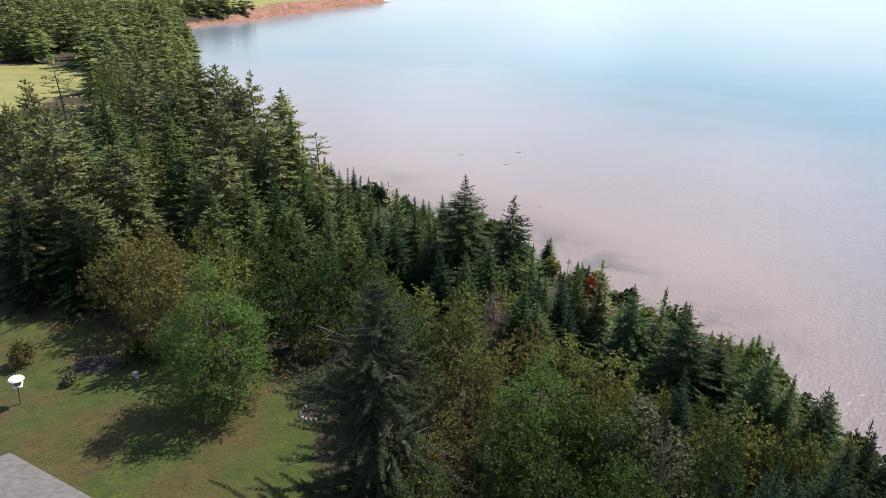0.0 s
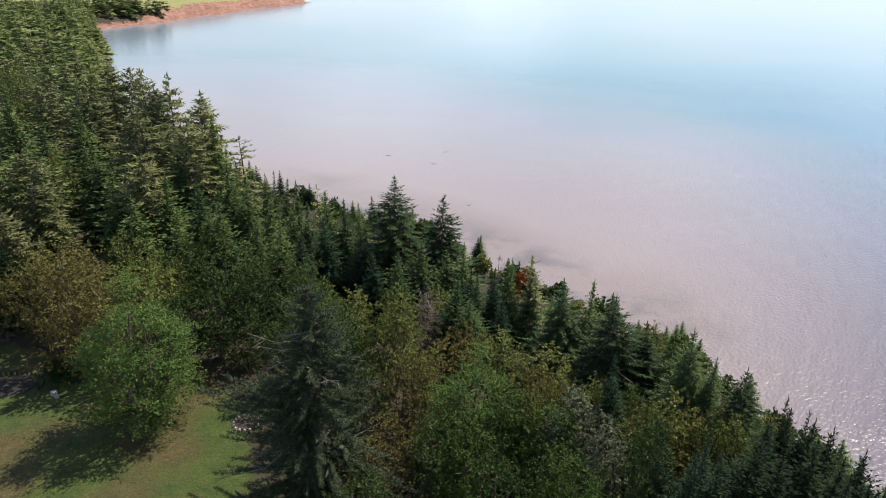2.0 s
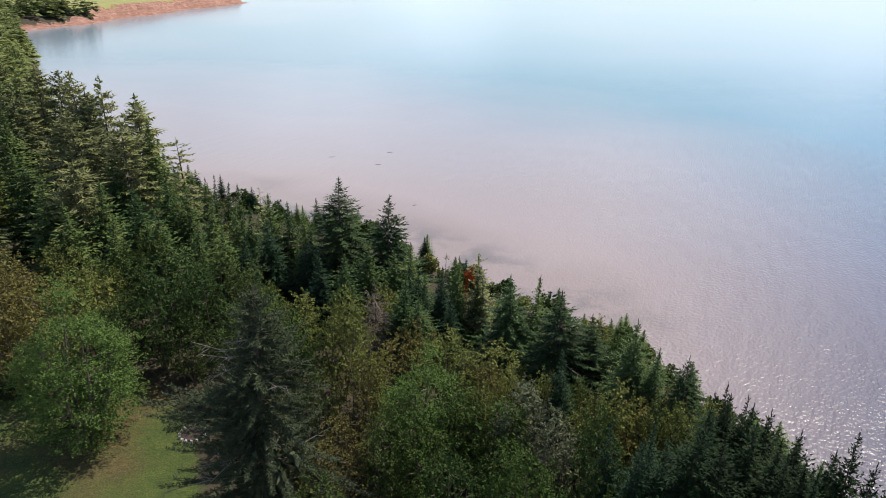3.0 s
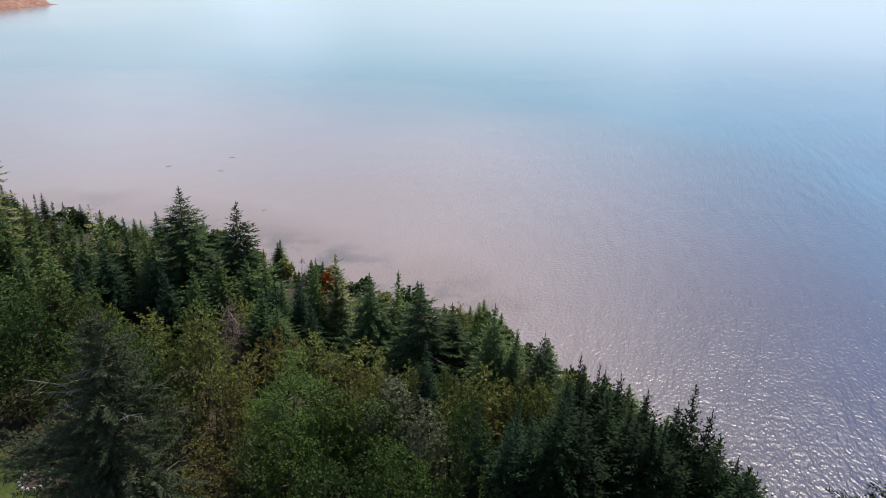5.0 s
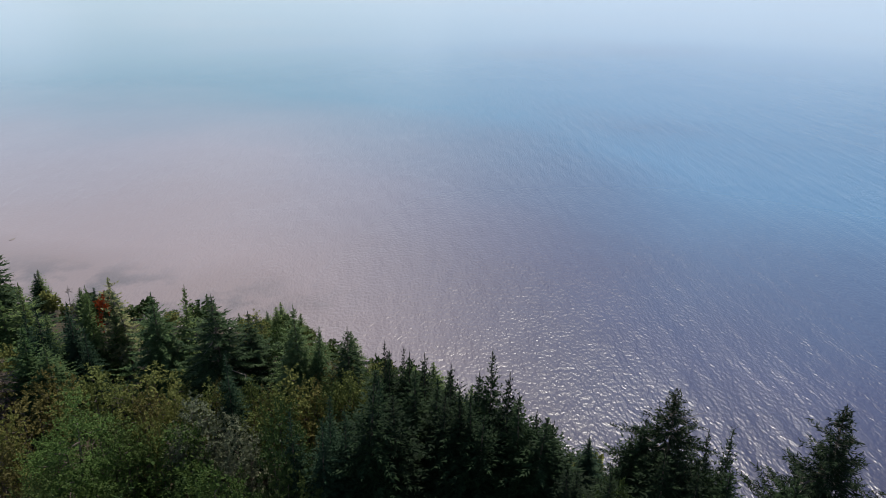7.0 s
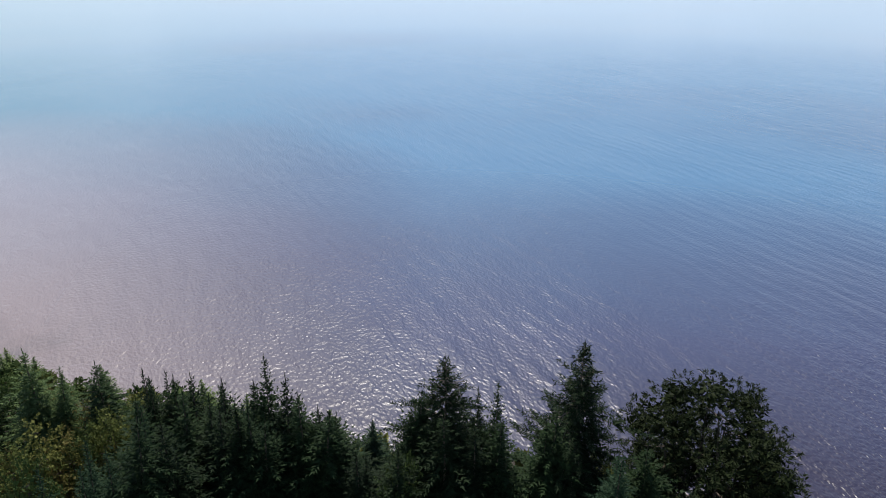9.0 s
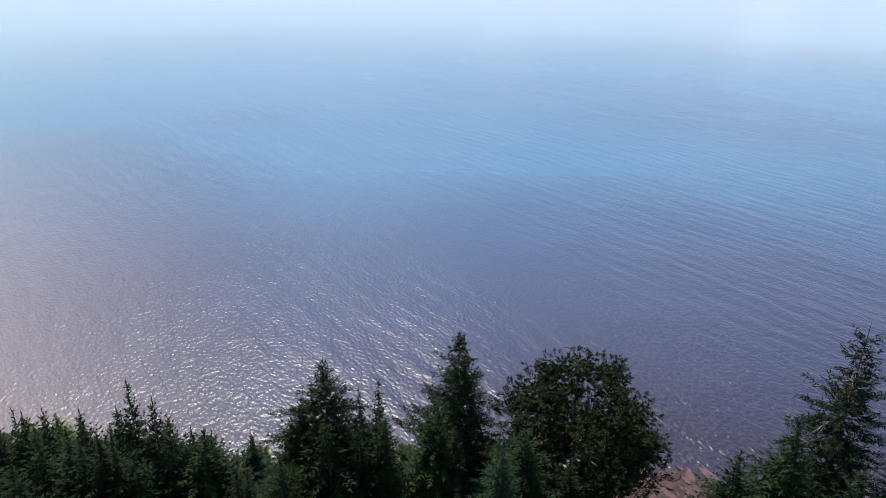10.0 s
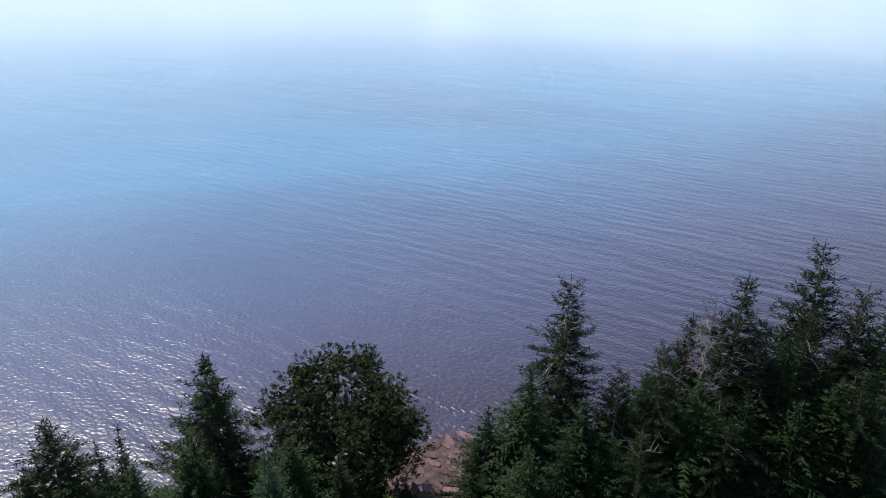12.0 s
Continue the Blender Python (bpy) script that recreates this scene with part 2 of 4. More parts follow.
def side(x, y, ring):
    """Distance to the outline of a polygon, positive inside it."""
    x, y = np.asarray(x, float), np.asarray(y, float)
    best, inside = np.full(x.shape, 1e18), np.zeros(x.shape, bool)
    for (ax, ay), (bx, by) in zip(ring, ring[1:] + ring[:1]):
        dx, dy = bx - ax, by - ay
        t = np.clip(((x - ax) * dx + (y - ay) * dy) / (dx * dx + dy * dy), 0, 1)
        best = np.minimum(best, (x - ax - t * dx) ** 2 + (y - ay - t * dy) ** 2)
        cross = (ay > y) != (by > y)
        inside ^= cross & (x < ax + (y - ay) * dx / (dy if dy else 1e-9))
    return np.where(inside, 1, -1) * np.sqrt(best)


def wobble(x, y):
    return (np.sin(x * 0.9 + 1.3 * np.sin(y * 0.5)) + np.sin(y * 1.1 + 1.7 * np.sin(x * 0.43) + 2.0)) * 0.5


def beach_width(x, y):
    """Rock and shingle lie open below the bank at one place; elsewhere the bank starts near the water."""
    return 1.3 + 2.2 * np.clip(1 - np.abs(y + 6) / 9, 0, 1)


def height(x, y):
    """The ground's height over the sea: beach, bank or cliff, then the flat land behind."""
    x, y = np.asarray(x, float), np.asarray(y, float)
    s = side(x, y, LAND) + 0.5 * wobble(x, y) + np.where(y > 230, 1.0, 0.0) * (2.0 * wobble(x * 0.16, y * 0.16) + 0.8 * wobble(x * 0.6, y * 0.6) + 0.7 * wobble(x * 1.5, y * 1.5))
    far = np.clip((y - 240) / 8, 0, 1)
    top = 2.5 + far * (1.5 - 1.0 * np.clip((y - 255) / 90, 0, 1))
    beach = beach_width(x, y) + 1.0 * far
    slope = 2.6 - 0.4 * far
    z = np.where(s < 0, np.maximum(-3.0, 0.10 * s - 0.02), np.where(s < beach, 0.5 * s / beach, 0.5 + (top - 0.5) * np.clip((s - beach) / slope, 0, 1)))
    z = z + np.clip((s - beach - slope) / 9.0, 0, 1) * 0.5 + np.clip(s / 6, 0, 1) * 0.10 * wobble(x * 0.5, y * 0.5)
    return z


def ground_z(x, y):
    return float(height(np.array([x]), np.array([y]))[0])


def polar(near, angles, rings):
    a = np.radians(angles)
    return (np.sin(a)[:, None] * rings[None, :]).ravel(), (np.cos(a)[:, None] * rings[None, :]).ravel()


def sheet(name, angles, rings, z, attributes, material, label, category):
    """A round sheet under the camera that reaches the horizon."""
    x, y = polar(0, angles, rings)
    na, nr = len(angles), len(rings)
    me = bpy.data.meshes.new(name)
    i, j = np.meshgrid(np.arange(na), np.arange(nr - 1), indexing="ij")
    k = (i + 1) % na
    quads = np.stack([i * nr + j, k * nr + j, k * nr + j + 1, i * nr + j + 1], -1).reshape(-1, 4)[:, ::-1]
    centre = len(x)
    zs = z(x, y)
    verts = np.c_[np.r_[x, 0], np.r_[y, 0], np.r_[zs, z(np.array([0.0]), np.array([0.0]))]]
    fan = [(int(a * nr), int(((a + 1) % na) * nr), centre) for a in range(na)]
    me.from_pydata(verts.tolist(), [], quads.tolist() + fan)
    for key, value in attributes(verts[:, 0], verts[:, 1]).items():
        me.attributes.new(key, "FLOAT", "POINT").data.foreach_set("value", value.astype(np.float32))
    me.polygons.foreach_set("use_smooth", np.ones(len(me.polygons), bool))
    me.materials.append(material)
    me.update()
    return tagged(new(name, me), label, category, kind="structure")


def soft(d, w):
    return np.clip(0.5 + d / (2 * w), 0, 1)


def land_masks(x, y):
    s = side(x, y, LAND)
    cliff = np.where(y > 241, 6.6, 0.4 + beach_width(x, y))
    return {"lawn": soft(side(x, y, LAWN), 1.0), "field": np.maximum(soft(side(x, y, FIELD), 3.0), soft(side(x, y, HEATH), 2.0)),
            "soil": np.maximum(soft(cliff - s, 0.8) * (y > 200), soft(4.2 - np.hypot(x + 10.5, y - 65), 0.6)), "shingle": soft(cliff - s, 0.8) * (y <= 70)}


angles = np.r_[np.arange(-40, 4, 0.3), np.arange(4, 140, 0.7), np.arange(140, 320, 3.0)]
rings = np.r_[1.0, 2.0, 3.0, np.arange(4, 36, 0.6), np.geomspace(36, 150, 56), np.arange(152, 240, 4.0), np.arange(240, 362, 2.2), np.arange(364, 384, 4.0), np.geomspace(390, 4600, 22)]
ground = sheet("ground", angles, rings, height, land_masks, M_GROUND, "grassy land with red soil bank and forest floor darkened as if in shade", "ground")


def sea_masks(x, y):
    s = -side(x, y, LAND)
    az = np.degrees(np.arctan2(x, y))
    # rises with the bearing from the origin; drives the darker, bluer sea colour
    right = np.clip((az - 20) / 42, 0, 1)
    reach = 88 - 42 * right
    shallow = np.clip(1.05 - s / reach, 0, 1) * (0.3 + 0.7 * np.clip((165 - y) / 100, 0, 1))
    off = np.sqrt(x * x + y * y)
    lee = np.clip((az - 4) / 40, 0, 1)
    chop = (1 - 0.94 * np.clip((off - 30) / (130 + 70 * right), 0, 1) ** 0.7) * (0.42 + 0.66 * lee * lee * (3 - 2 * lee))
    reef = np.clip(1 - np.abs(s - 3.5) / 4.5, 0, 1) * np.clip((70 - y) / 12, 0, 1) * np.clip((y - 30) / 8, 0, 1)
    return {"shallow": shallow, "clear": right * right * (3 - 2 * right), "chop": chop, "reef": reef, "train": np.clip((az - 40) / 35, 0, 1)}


sea_rings = np.r_[np.arange(8, 60, 1.0), np.geomspace(60, 4500, 90)]
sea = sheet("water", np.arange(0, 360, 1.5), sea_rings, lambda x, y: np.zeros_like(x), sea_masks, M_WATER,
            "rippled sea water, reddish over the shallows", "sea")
sea["kind"] = "structure"


# ---- trees ----
def link_mesh(name, verts, faces, material, parent, label=""):
    me = bpy.data.meshes.new(name)
    me.from_pydata(verts, [], faces)
    me.materials.append(material)
    me.update()
    ob = new(name, me)
    ob.parent = parent
    if label:
        ob["label"] = label
    return ob


class Pile:
    """Collects the faces of one mesh of sticks."""

    def __init__(self):
        self.v, self.f = [], []

    def stick(self, points, radii, sides=5):
        k0 = len(self.v)
        for n, (p, r) in enumerate(zip(points, radii)):
            q = points[min(n + 1, len(points) - 1)] - points[max(n - 1, 0)]
            a = q.orthogonal().normalized()
            b = q.cross(a).normalized()
            for s in range(sides):
                w = s * math.tau / sides
                self.v.append(p + a * (math.cos(w) * r) + b * (math.sin(w) * r))
        for n in range(len(points) - 1):
            for s in range(sides):
                a, b = k0 + n * sides + s, k0 + n * sides + (s + 1) % sides
                self.f.append((a, b, b + sides, a + sides))

    def done(self, name, material, parent, label=""):
        return link_mesh(name, [tuple(p) for p in self.v], self.f, material, parent, label)


def unit(v):
    return v / np.maximum(np.linalg.norm(v, axis=-1, keepdims=True), 1e-6)


def ways(g, n):
    """Random directions."""
    return unit(g.normal(size=(n, 3)))


class Leaves:
    """Collects leaves of four corners, or needle sprays of three, into one mesh."""

    def __init__(self, corners=4):
        self.parts, self.corners = [], corners

    def add(self, base, way, normal, length, width):
        base, way = np.atleast_2d(base), unit(np.atleast_2d(way))
        n = len(way)
        base = np.broadcast_to(base, (n, 3))
        across = unit(np.cross(way, np.broadcast_to(normal, (n, 3)))) * (np.broadcast_to(width, n) * 0.5)[:, None]
        along = way * np.broadcast_to(length, n)[:, None]
        if self.corners == 3:
            self.parts.append(np.stack([base + across, base + along, base - across], 1).reshape(-1, 3))
        else:
            self.parts.append(np.stack([base, base + along * 0.45 + across, base + along, base + along * 0.45 - across], 1).reshape(-1, 3))

    def done(self, name, material, parent, label=""):
        v = np.concatenate(self.parts)
        c = self.corners
        n = len(v) // c
        me = bpy.data.meshes.new(name)
        me.vertices.add(c * n)
        me.vertices.foreach_set("co", v.astype(np.float32).ravel())
        me.loops.add(c * n)
        me.loops.foreach_set("vertex_index", np.arange(c * n, dtype=np.int32))
        me.polygons.add(n)
        me.polygons.foreach_set("loop_start", np.arange(0, c * n, c, dtype=np.int32))
        me.materials.append(material)
        me.update(calc_edges=True)
        ob = new(name, me)
        ob.parent = parent
        if label:
            ob["label"] = label
        return ob


def rand_dir(rng, low=-1.0):
    z = rng.uniform(low, 1)
    a = rng.uniform(0, math.tau)
    r = math.sqrt(max(0, 1 - z * z))
    return Vector((r * math.cos(a), r * math.sin(a), z))


UP = np.array((0.0, 0.0, 1.0))


def dead_limb(pile, rng, p, way, length, twigs=6):
    """A bare grey limb with forking twigs."""
    up = Vector((0, 0, 1))
    mid = p + way * length * 0.55 + up * rng.uniform(-0.2, 0.1)
    tip = p + way * length + up * rng.uniform(-0.25, 0.25)
    pile.stick([p, mid, tip], [0.028, 0.017, 0.006], 4)
    for k in range(twigs):
        o = mid.lerp(tip, rng.uniform(-0.4, 0.97)) if rng.random() < 0.7 else p.lerp(mid, rng.uniform(0.3, 1))
        end = o + (way + rand_dir(rng) * 0.9).normalized() * rng.uniform(0.15, 0.5)
        pile.stick([o, end], [0.010, 0.004], 3)


def conifer(kind, seed, h, r, material, label, step=0.25, per=8, bare=0.05, shape=0.75, spike=0.10, blunt=0.0, ragged=0.0, clump=0.22,
            twig=0.32, width=0.06, gap=0.115, droop=0.16, lean=0.0, dead=0, fill=0.45, hang=0.5, limb=None, top=0.0, tuft=0):
    """A spruce: trunk, tiers of drooping branches that carry flat fans of twigs, and for weathered trees gaps and dead limbs."""
    rng, g = random.Random(seed), np.random.default_rng(seed)
    root = new(kind)
    trunk, wood, snags, crown = Pile(), Pile(), Pile(), Leaves(3)
    bend = Vector((math.cos(seed * 1.7), math.sin(seed * 1.7), 0)) * lean
    axis = lambda f: Vector((0, 0, f * h)) + bend * (f * f * h)
    trunk.stick([axis(f / 6 * 0.99) for f in range(7)], [0.016 * h * (1 - f / 6.02) + 0.004 for f in range(7)], 6)
    z = bare * h
    while z < 0.975 * h:
        f = z / h
        u = (1 - f) / (1 - bare)
        if blunt:
            full = r * (blunt + (1 - blunt) * u ** shape) * min(1.0, (u / 0.13) ** 0.6)
        else:
            full = r * u ** shape * (0.32 + 0.68 * min(1.0, u / (2.4 * spike)))
        full = max(full, top)
        tier = full * rng.uniform(0.82, 1.12)
        count = max(4, int(per * (0.5 + 0.5 * min(1.0, u / 0.5))))
        turn = rng.uniform(0, math.tau)
        for b in range(count):
            a = turn + math.tau * (b + rng.uniform(-0.35, 0.35)) / count
            lump = noise.noise(Vector((math.cos(a) * 1.2, math.sin(a) * 1.2, z * 0.7 + seed * 3.1)))
            if ragged and rng.random() < ragged * (1.0 - 1.6 * lump):
                continue
            length = max(0.10, tier * rng.uniform(0.72, 1.1) * (1 + 2 * clump * lump * min(1.0, u * 3)))
            rise = -0.22 + 0.75 * f * f * f + rng.uniform(-0.13, 0.13)
            way = np.array((math.cos(a), math.sin(a), rise))
            way /= np.linalg.norm(way)
            side_way = np.array((-math.sin(a), math.cos(a), 0.0))
            start = np.array(axis(f)) + UP * rng.uniform(-0.5, 0.5) * step
            inner = 0.30 if ragged else 0.16
            n = max(2, int(length * (1 - inner) / gap))
            s = np.linspace(inner * length, length * 0.97, n) + g.uniform(-0.5, 0.5, n) * gap * 0.5
            k = np.clip(s / length, 0, 1)
            p = start + way * s[:, None] + UP * ((-droop * k ** 2 + 0.10 * k ** 5) * length)[:, None]
            reach = twig * (0.34 + 0.66 * (1 - k)) * g.uniform(0.7, 1.25, n) * min(1.0, 0.30 + 0.8 * full)
            for sign in (-1, 1):
                tw = way * g.uniform(0.45, 0.95, (n, 1)) + side_way * sign * g.uniform(0.6, 1.0, (n, 1)) + UP * g.uniform(-0.3, 0.12, (n, 1))
                crown.add(p, tw, UP + ways(g, n) * 0.5, reach, width * g.uniform(0.8, 1.3, n) * min(1.0, 0.5 + 0.6 * full))
            some = g.random(n) < hang
            m = int(some.sum())
            if m:
                tw = way * g.uniform(0.2, 0.9, (m, 1)) + side_way * g.uniform(-0.6, 0.6, (m, 1)) + UP * g.uniform(-0.9, 0.7, (m, 1))
                crown.add(p[some], tw, ways(g, m), reach[some] * 0.8, width * g.uniform(0.8, 1.3, m))
            crown.add(p[-1], way + UP * 0.15, UP + ways(g, 1)[0] * 0.4, twig * 0.7 * min(1.0, 0.3 + 0.8 * full), width)
            for t in range(tuft):
                o = p + ways(g, n) * 0.07
                crown.add(o, ways(g, n) + way * 0.5 + UP * 0.2, ways(g, n), twig * g.uniform(0.3, 0.6, n), width * g.uniform(0.7, 1.2, n))
            if fill:
                m = max(1, min(10, int(length * 8)))
                q = start + way * (length * g.uniform(0.04, 0.55, m))[:, None] + UP * g.uniform(-0.5, 0.2, (m, 1)) * step
                crown.add(q, way + ways(g, m) * 0.7, UP + ways(g, m) * 0.8, 0.30 * fill + 0.20 * fill * length, 0.10 * fill + 0.10 * fill * length)
            if ragged:
                wood.stick([Vector(start), Vector(start + way * length * 0.8 + UP * (-0.6 * droop * length))], [0.012, 0.005], 3)
        z += step * rng.uniform(0.8, 1.2) * (1 - 0.45 * f)
    for n in range(5):
        crown.add(np.array(axis(0.955 + 0.01 * n)), UP + ways(g, 1)[0] * (0.5 - 0.11 * n), ways(g, 1), 0.03 * h + 0.03, 0.6 * width)
    for n in range(dead):
        f, a = rng.uniform(0.2, 0.88), rng.uniform(0, math.tau)
        way = Vector((math.cos(a), math.sin(a), rng.uniform(-0.3, 0.3))).normalized()
        u = (1 - f) / (1 - bare)
        dead_limb(snags, rng, axis(f), way, r * (blunt + (1 - blunt) * u ** shape) * rng.uniform(0.75, 1.15))
    if limb:
        a = radians(limb[0])
        for n in range(3):
            way = Vector((math.cos(a + 0.10 * n), math.sin(a + 0.10 * n), 0.10 - 0.06 * n)).normalized()
            dead_limb(snags, rng, axis(limb[1] - 0.03 * n), way, limb[2] * (1 - 0.12 * n), 12)
    trunk.done("trunk", M_BARK, root)
    if wood.f:
        wood.done("branchwork", M_BARK, root)["kind"] = "stuff"
    crown.done("crown", material, root)
    if snags.f:
        snags.done("dead_wood", M_DEAD, root, "bare grey dead limbs")["kind"] = "stuff"
    tagged(root, label, "tree", "trees of the shore wood")
    return root


def broadleaf(kind, seed, h, r, material, label, leaders=5, leaves=4400, leaf=0.085, slim=0.62, low=0.16, bough=0.36,
              category="tree", per=13, dome=1.25, loose=0.20, core=0.22, twig=0.20, holes=0.0, spread=0.62, drop=0.34):
    """A leafy tree or shrub: leaders that fork into boughs, each bough a clump of leafy twigs, with gaps between."""
    rng, g = random.Random(seed), np.random.default_rng(seed)
    root = new(kind)
    trunk, wood, crown = Pile(), Pile(), Leaves()
    boughs = []
    for n in range(leaders):
        a = n * 2.4 + rng.uniform(-0.4, 0.4)
        off = 0.0 if n == 0 else r * spread * math.sqrt((n + rng.uniform(-0.3, 0.3)) / leaders)
        tip = Vector((math.cos(a) * off, math.sin(a) * off, h * (1 - drop * (off / r) ** dome) * (1.0 if n == 0 else rng.uniform(0.86, 1.0))))
        foot = Vector((0.05 * math.cos(a), 0.05 * math.sin(a), 0.0))
        knee = foot.lerp(tip, 0.45) + Vector((math.cos(a), math.sin(a), 0)) * 0.12 * r
        (wood if n else trunk).stick([foot, knee, knee.lerp(tip, 0.7)], [0.012 * h, 0.008 * h, 0.002 * h], 5)
        boughs.append((knee.lerp(tip, 0.86), bough * r * (0.9 if n else 1.05)))
        for k in range(7):
            f = low + (0.92 - low) * (k + rng.random()) / 7
            p = foot.lerp(knee, f / 0.45) if f < 0.45 else knee.lerp(tip, (f - 0.45) / 0.55)
            belly = math.sin(math.pi * min(1.0, 0.30 + 0.66 * f)) ** 0.7
            w = a + rng.gauss(0, 1.1)
            out = Vector((math.cos(w), math.sin(w), rng.uniform(0.0, 0.5)))
            c = p + out * r * belly * rng.uniform(0.06, 0.46)
            size = bough * r * rng.uniform(0.7, 1.3) * (0.62 + 0.38 * belly)
            boughs.append((c, size))
            wood.stick([p, p.lerp(c, 0.6) + rand_dir(rng) * 0.05, c], [0.006 * h, 0.004 * h, 0.0015 * h], 4)
    if holes:
        boughs = [q for q in boughs if q[0].z > 0.86 * h or rng.random() > holes]
    total = sum(q * q for c, q in boughs)
    for c, q in boughs:
        sprays = max(4, int(leaves / per * q * q / total))
        centre = np.array(c)
        out = unit(np.array((c.x, c.y, 0.0)) + 1e-4)
        d = unit(ways(g, sprays) + UP * 0.62 + out * 0.35)
        p = centre + d * np.array((1, 1, 0.95)) * (q * g.uniform(1 - 1.7 * loose, 1 + loose, sprays))[:, None]
        axis = unit(d * 0.7 + UP * 0.25 + ways(g, sprays) * 0.6)
        for n in range(per):
            t = (n + 0.5) / per
            way = axis * 0.5 + ways(g, sprays) * 0.8 + d * 0.2
            at = p + axis * (twig * (t - 0.6) * g.uniform(0.7, 1.3, sprays))[:, None] + ways(g, sprays) * (0.32 * twig * (1.1 - t))
            at[:, 2] = np.maximum(at[:, 2], 0.06)
            crown.add(at, way, d * 0.5 + UP * 0.6 + ways(g, sprays) * 0.6, leaf * g.uniform(0.7, 1.35, sprays), slim * leaf * g.uniform(0.7, 1.2, sprays))
        m = int(6 + core * sprays * 4)
        crown.add(centre + ways(g, m) * (q * g.uniform(0.1, 0.62, m))[:, None] + np.array((0, 0, 0.05)), ways(g, m), ways(g, m), leaf * 2.0, leaf * (0.6 + slim))
    trunk.done("trunk", M_BARK, root)
    wood.done("branchwork", M_BARK, root)["kind"] = "stuff"
    crown.done("crown", material, root)
    tagged(root, label, category, "trees of the shore wood")
    return root


def skeleton_tree(kind, seed, h, r, label):
    """A dead tree: trunk and bare branching limbs."""
    rng = random.Random(seed)
    root = new(kind)
    trunk, limbs = Pile(), Pile()
    trunk.stick([Vector((0, 0, h * f / 5)) + rand_dir(rng) * 0.05 * (f > 0) for f in range(6)], [0.02 * h * (1 - f / 5.6) for f in range(6)], 6)
    for n in range(44):
        f = rng.uniform(0.2, 0.97)
        a = rng.uniform(0, math.tau)
        way = Vector((math.cos(a), math.sin(a), rng.uniform(-0.15, 0.7))).normalized()
        length = r * (1.15 - f) * rng.uniform(0.35, 1.15) + 0.15
        p = Vector((0, 0, f * h))
        limbs.stick([p, p + way * length * 0.5 + rand_dir(rng) * 0.06, p + way * length + rand_dir(rng) * 0.12], [0.016, 0.010, 0.003], 4)
        for q in range(8):
            o = p + way * length * rng.uniform(0.25, 1)
            limbs.stick([o, o + (way + rand_dir(rng) * 0.8).normalized() * rng.uniform(0.12, 0.4)], [0.007, 0.002], 3)
    trunk.done("trunk", M_DEAD, root)
    limbs.done("branchwork", M_DEAD, root)["kind"] = "stuff"
    tagged(root, label, "dead tree", "trees of the shore wood")
    return root


PROTO, SIZE, USED = {}, {}, {}


def stock(kind, made, h, r):
    PROTO.setdefault(kind, []).append(made)
    SIZE[made.name] = (h, r)


for n in range(6):
    stock("spruce", conifer("spruce", 10 + n, 5.0, 1.6, M_SPRUCE, "dense dark green spruce of the shore wood", step=0.25, per=9, twig=0.36, width=0.10, lean=0.02 * (n % 3), shape=0.82, gap=0.135, hang=0.7), 5.0, 1.6)
for n in range(3):
    stock("blue_spruce", conifer("blue_spruce", 30 + n, 4.5, 1.5, M_BLUE, "young blue-green spruce among leafy shrubs", step=0.22, per=10, twig=0.30, width=0.07, shape=0.9, gap=0.085, hang=0.8), 4.5, 1.5)
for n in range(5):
    stock("fine_spruce", conifer("fine_spruce", 40 + n, 5.0, 1.9, M_SHORE_SHADED if n % 2 else M_FINE_SHADED, "dense spruce with fine needles above the shore, backlit shade in its colour", step=0.22, per=10, twig=0.30, width=0.052, lean=0.02 * (n % 3), shape=0.76, gap=0.095, spike=0.12, clump=0.34, hang=0.8), 5.0, 1.9)
for n in range(3):
    stock("green_spruce", conifer("green_spruce", 45 + n, 5.0, 1.9, M_MID_SIDELIT, "dense green spruce with fine needles among shrubs, side light in its colour", step=0.22, per=11, twig=0.30, width=0.05, lean=0.02 * (n % 3), shape=0.85, gap=0.08, hang=0.9), 5.0, 1.9)
for n in range(3):
    stock("young_spruce", conifer("young_spruce", 60 + n, 4.5, 1.6, M_BLUE, "young blue-green spruce with a pointed tip", step=0.20, per=10, twig=0.27, width=0.045, shape=0.9, gap=0.075, spike=0.12, hang=0.9), 4.5, 1.6)
stock("dead_spruce", conifer("dead_spruce", 66, 4.6, 1.5, M_DEADNEEDLE, "dead spruce with dry grey-brown twigs", step=0.26, per=8, twig=0.32, width=0.025, ragged=0.15, shape=0.8, gap=0.07, fill=0.0, hang=0.8, dead=6), 4.6, 1.5)
for n in range(5):
    stock("broad_spruce", conifer("broad_spruce", 50 + n, 6.0, 2.3, M_BROAD, "broad green spruce on the shore bank", step=0.26, per=10, twig=0.40, width=0.07, shape=0.80, gap=0.07, ragged=0.08, clump=0.34, spike=0.09, droop=0.10, dead=3), 6.0, 2.3)
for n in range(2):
    stock("dark_spruce", conifer("dark_spruce", 56 + n, 6.0, 2.3, M_SHORE_SHADED, "broad spruce at the edge of the sea, shade in its needle colour", step=0.24, per=11, twig=0.26, width=0.030, shape=0.84, gap=0.060, ragged=0.12, clump=0.6, spike=0.06, tuft=4, droop=0.10, dead=3), 6.0, 2.3)
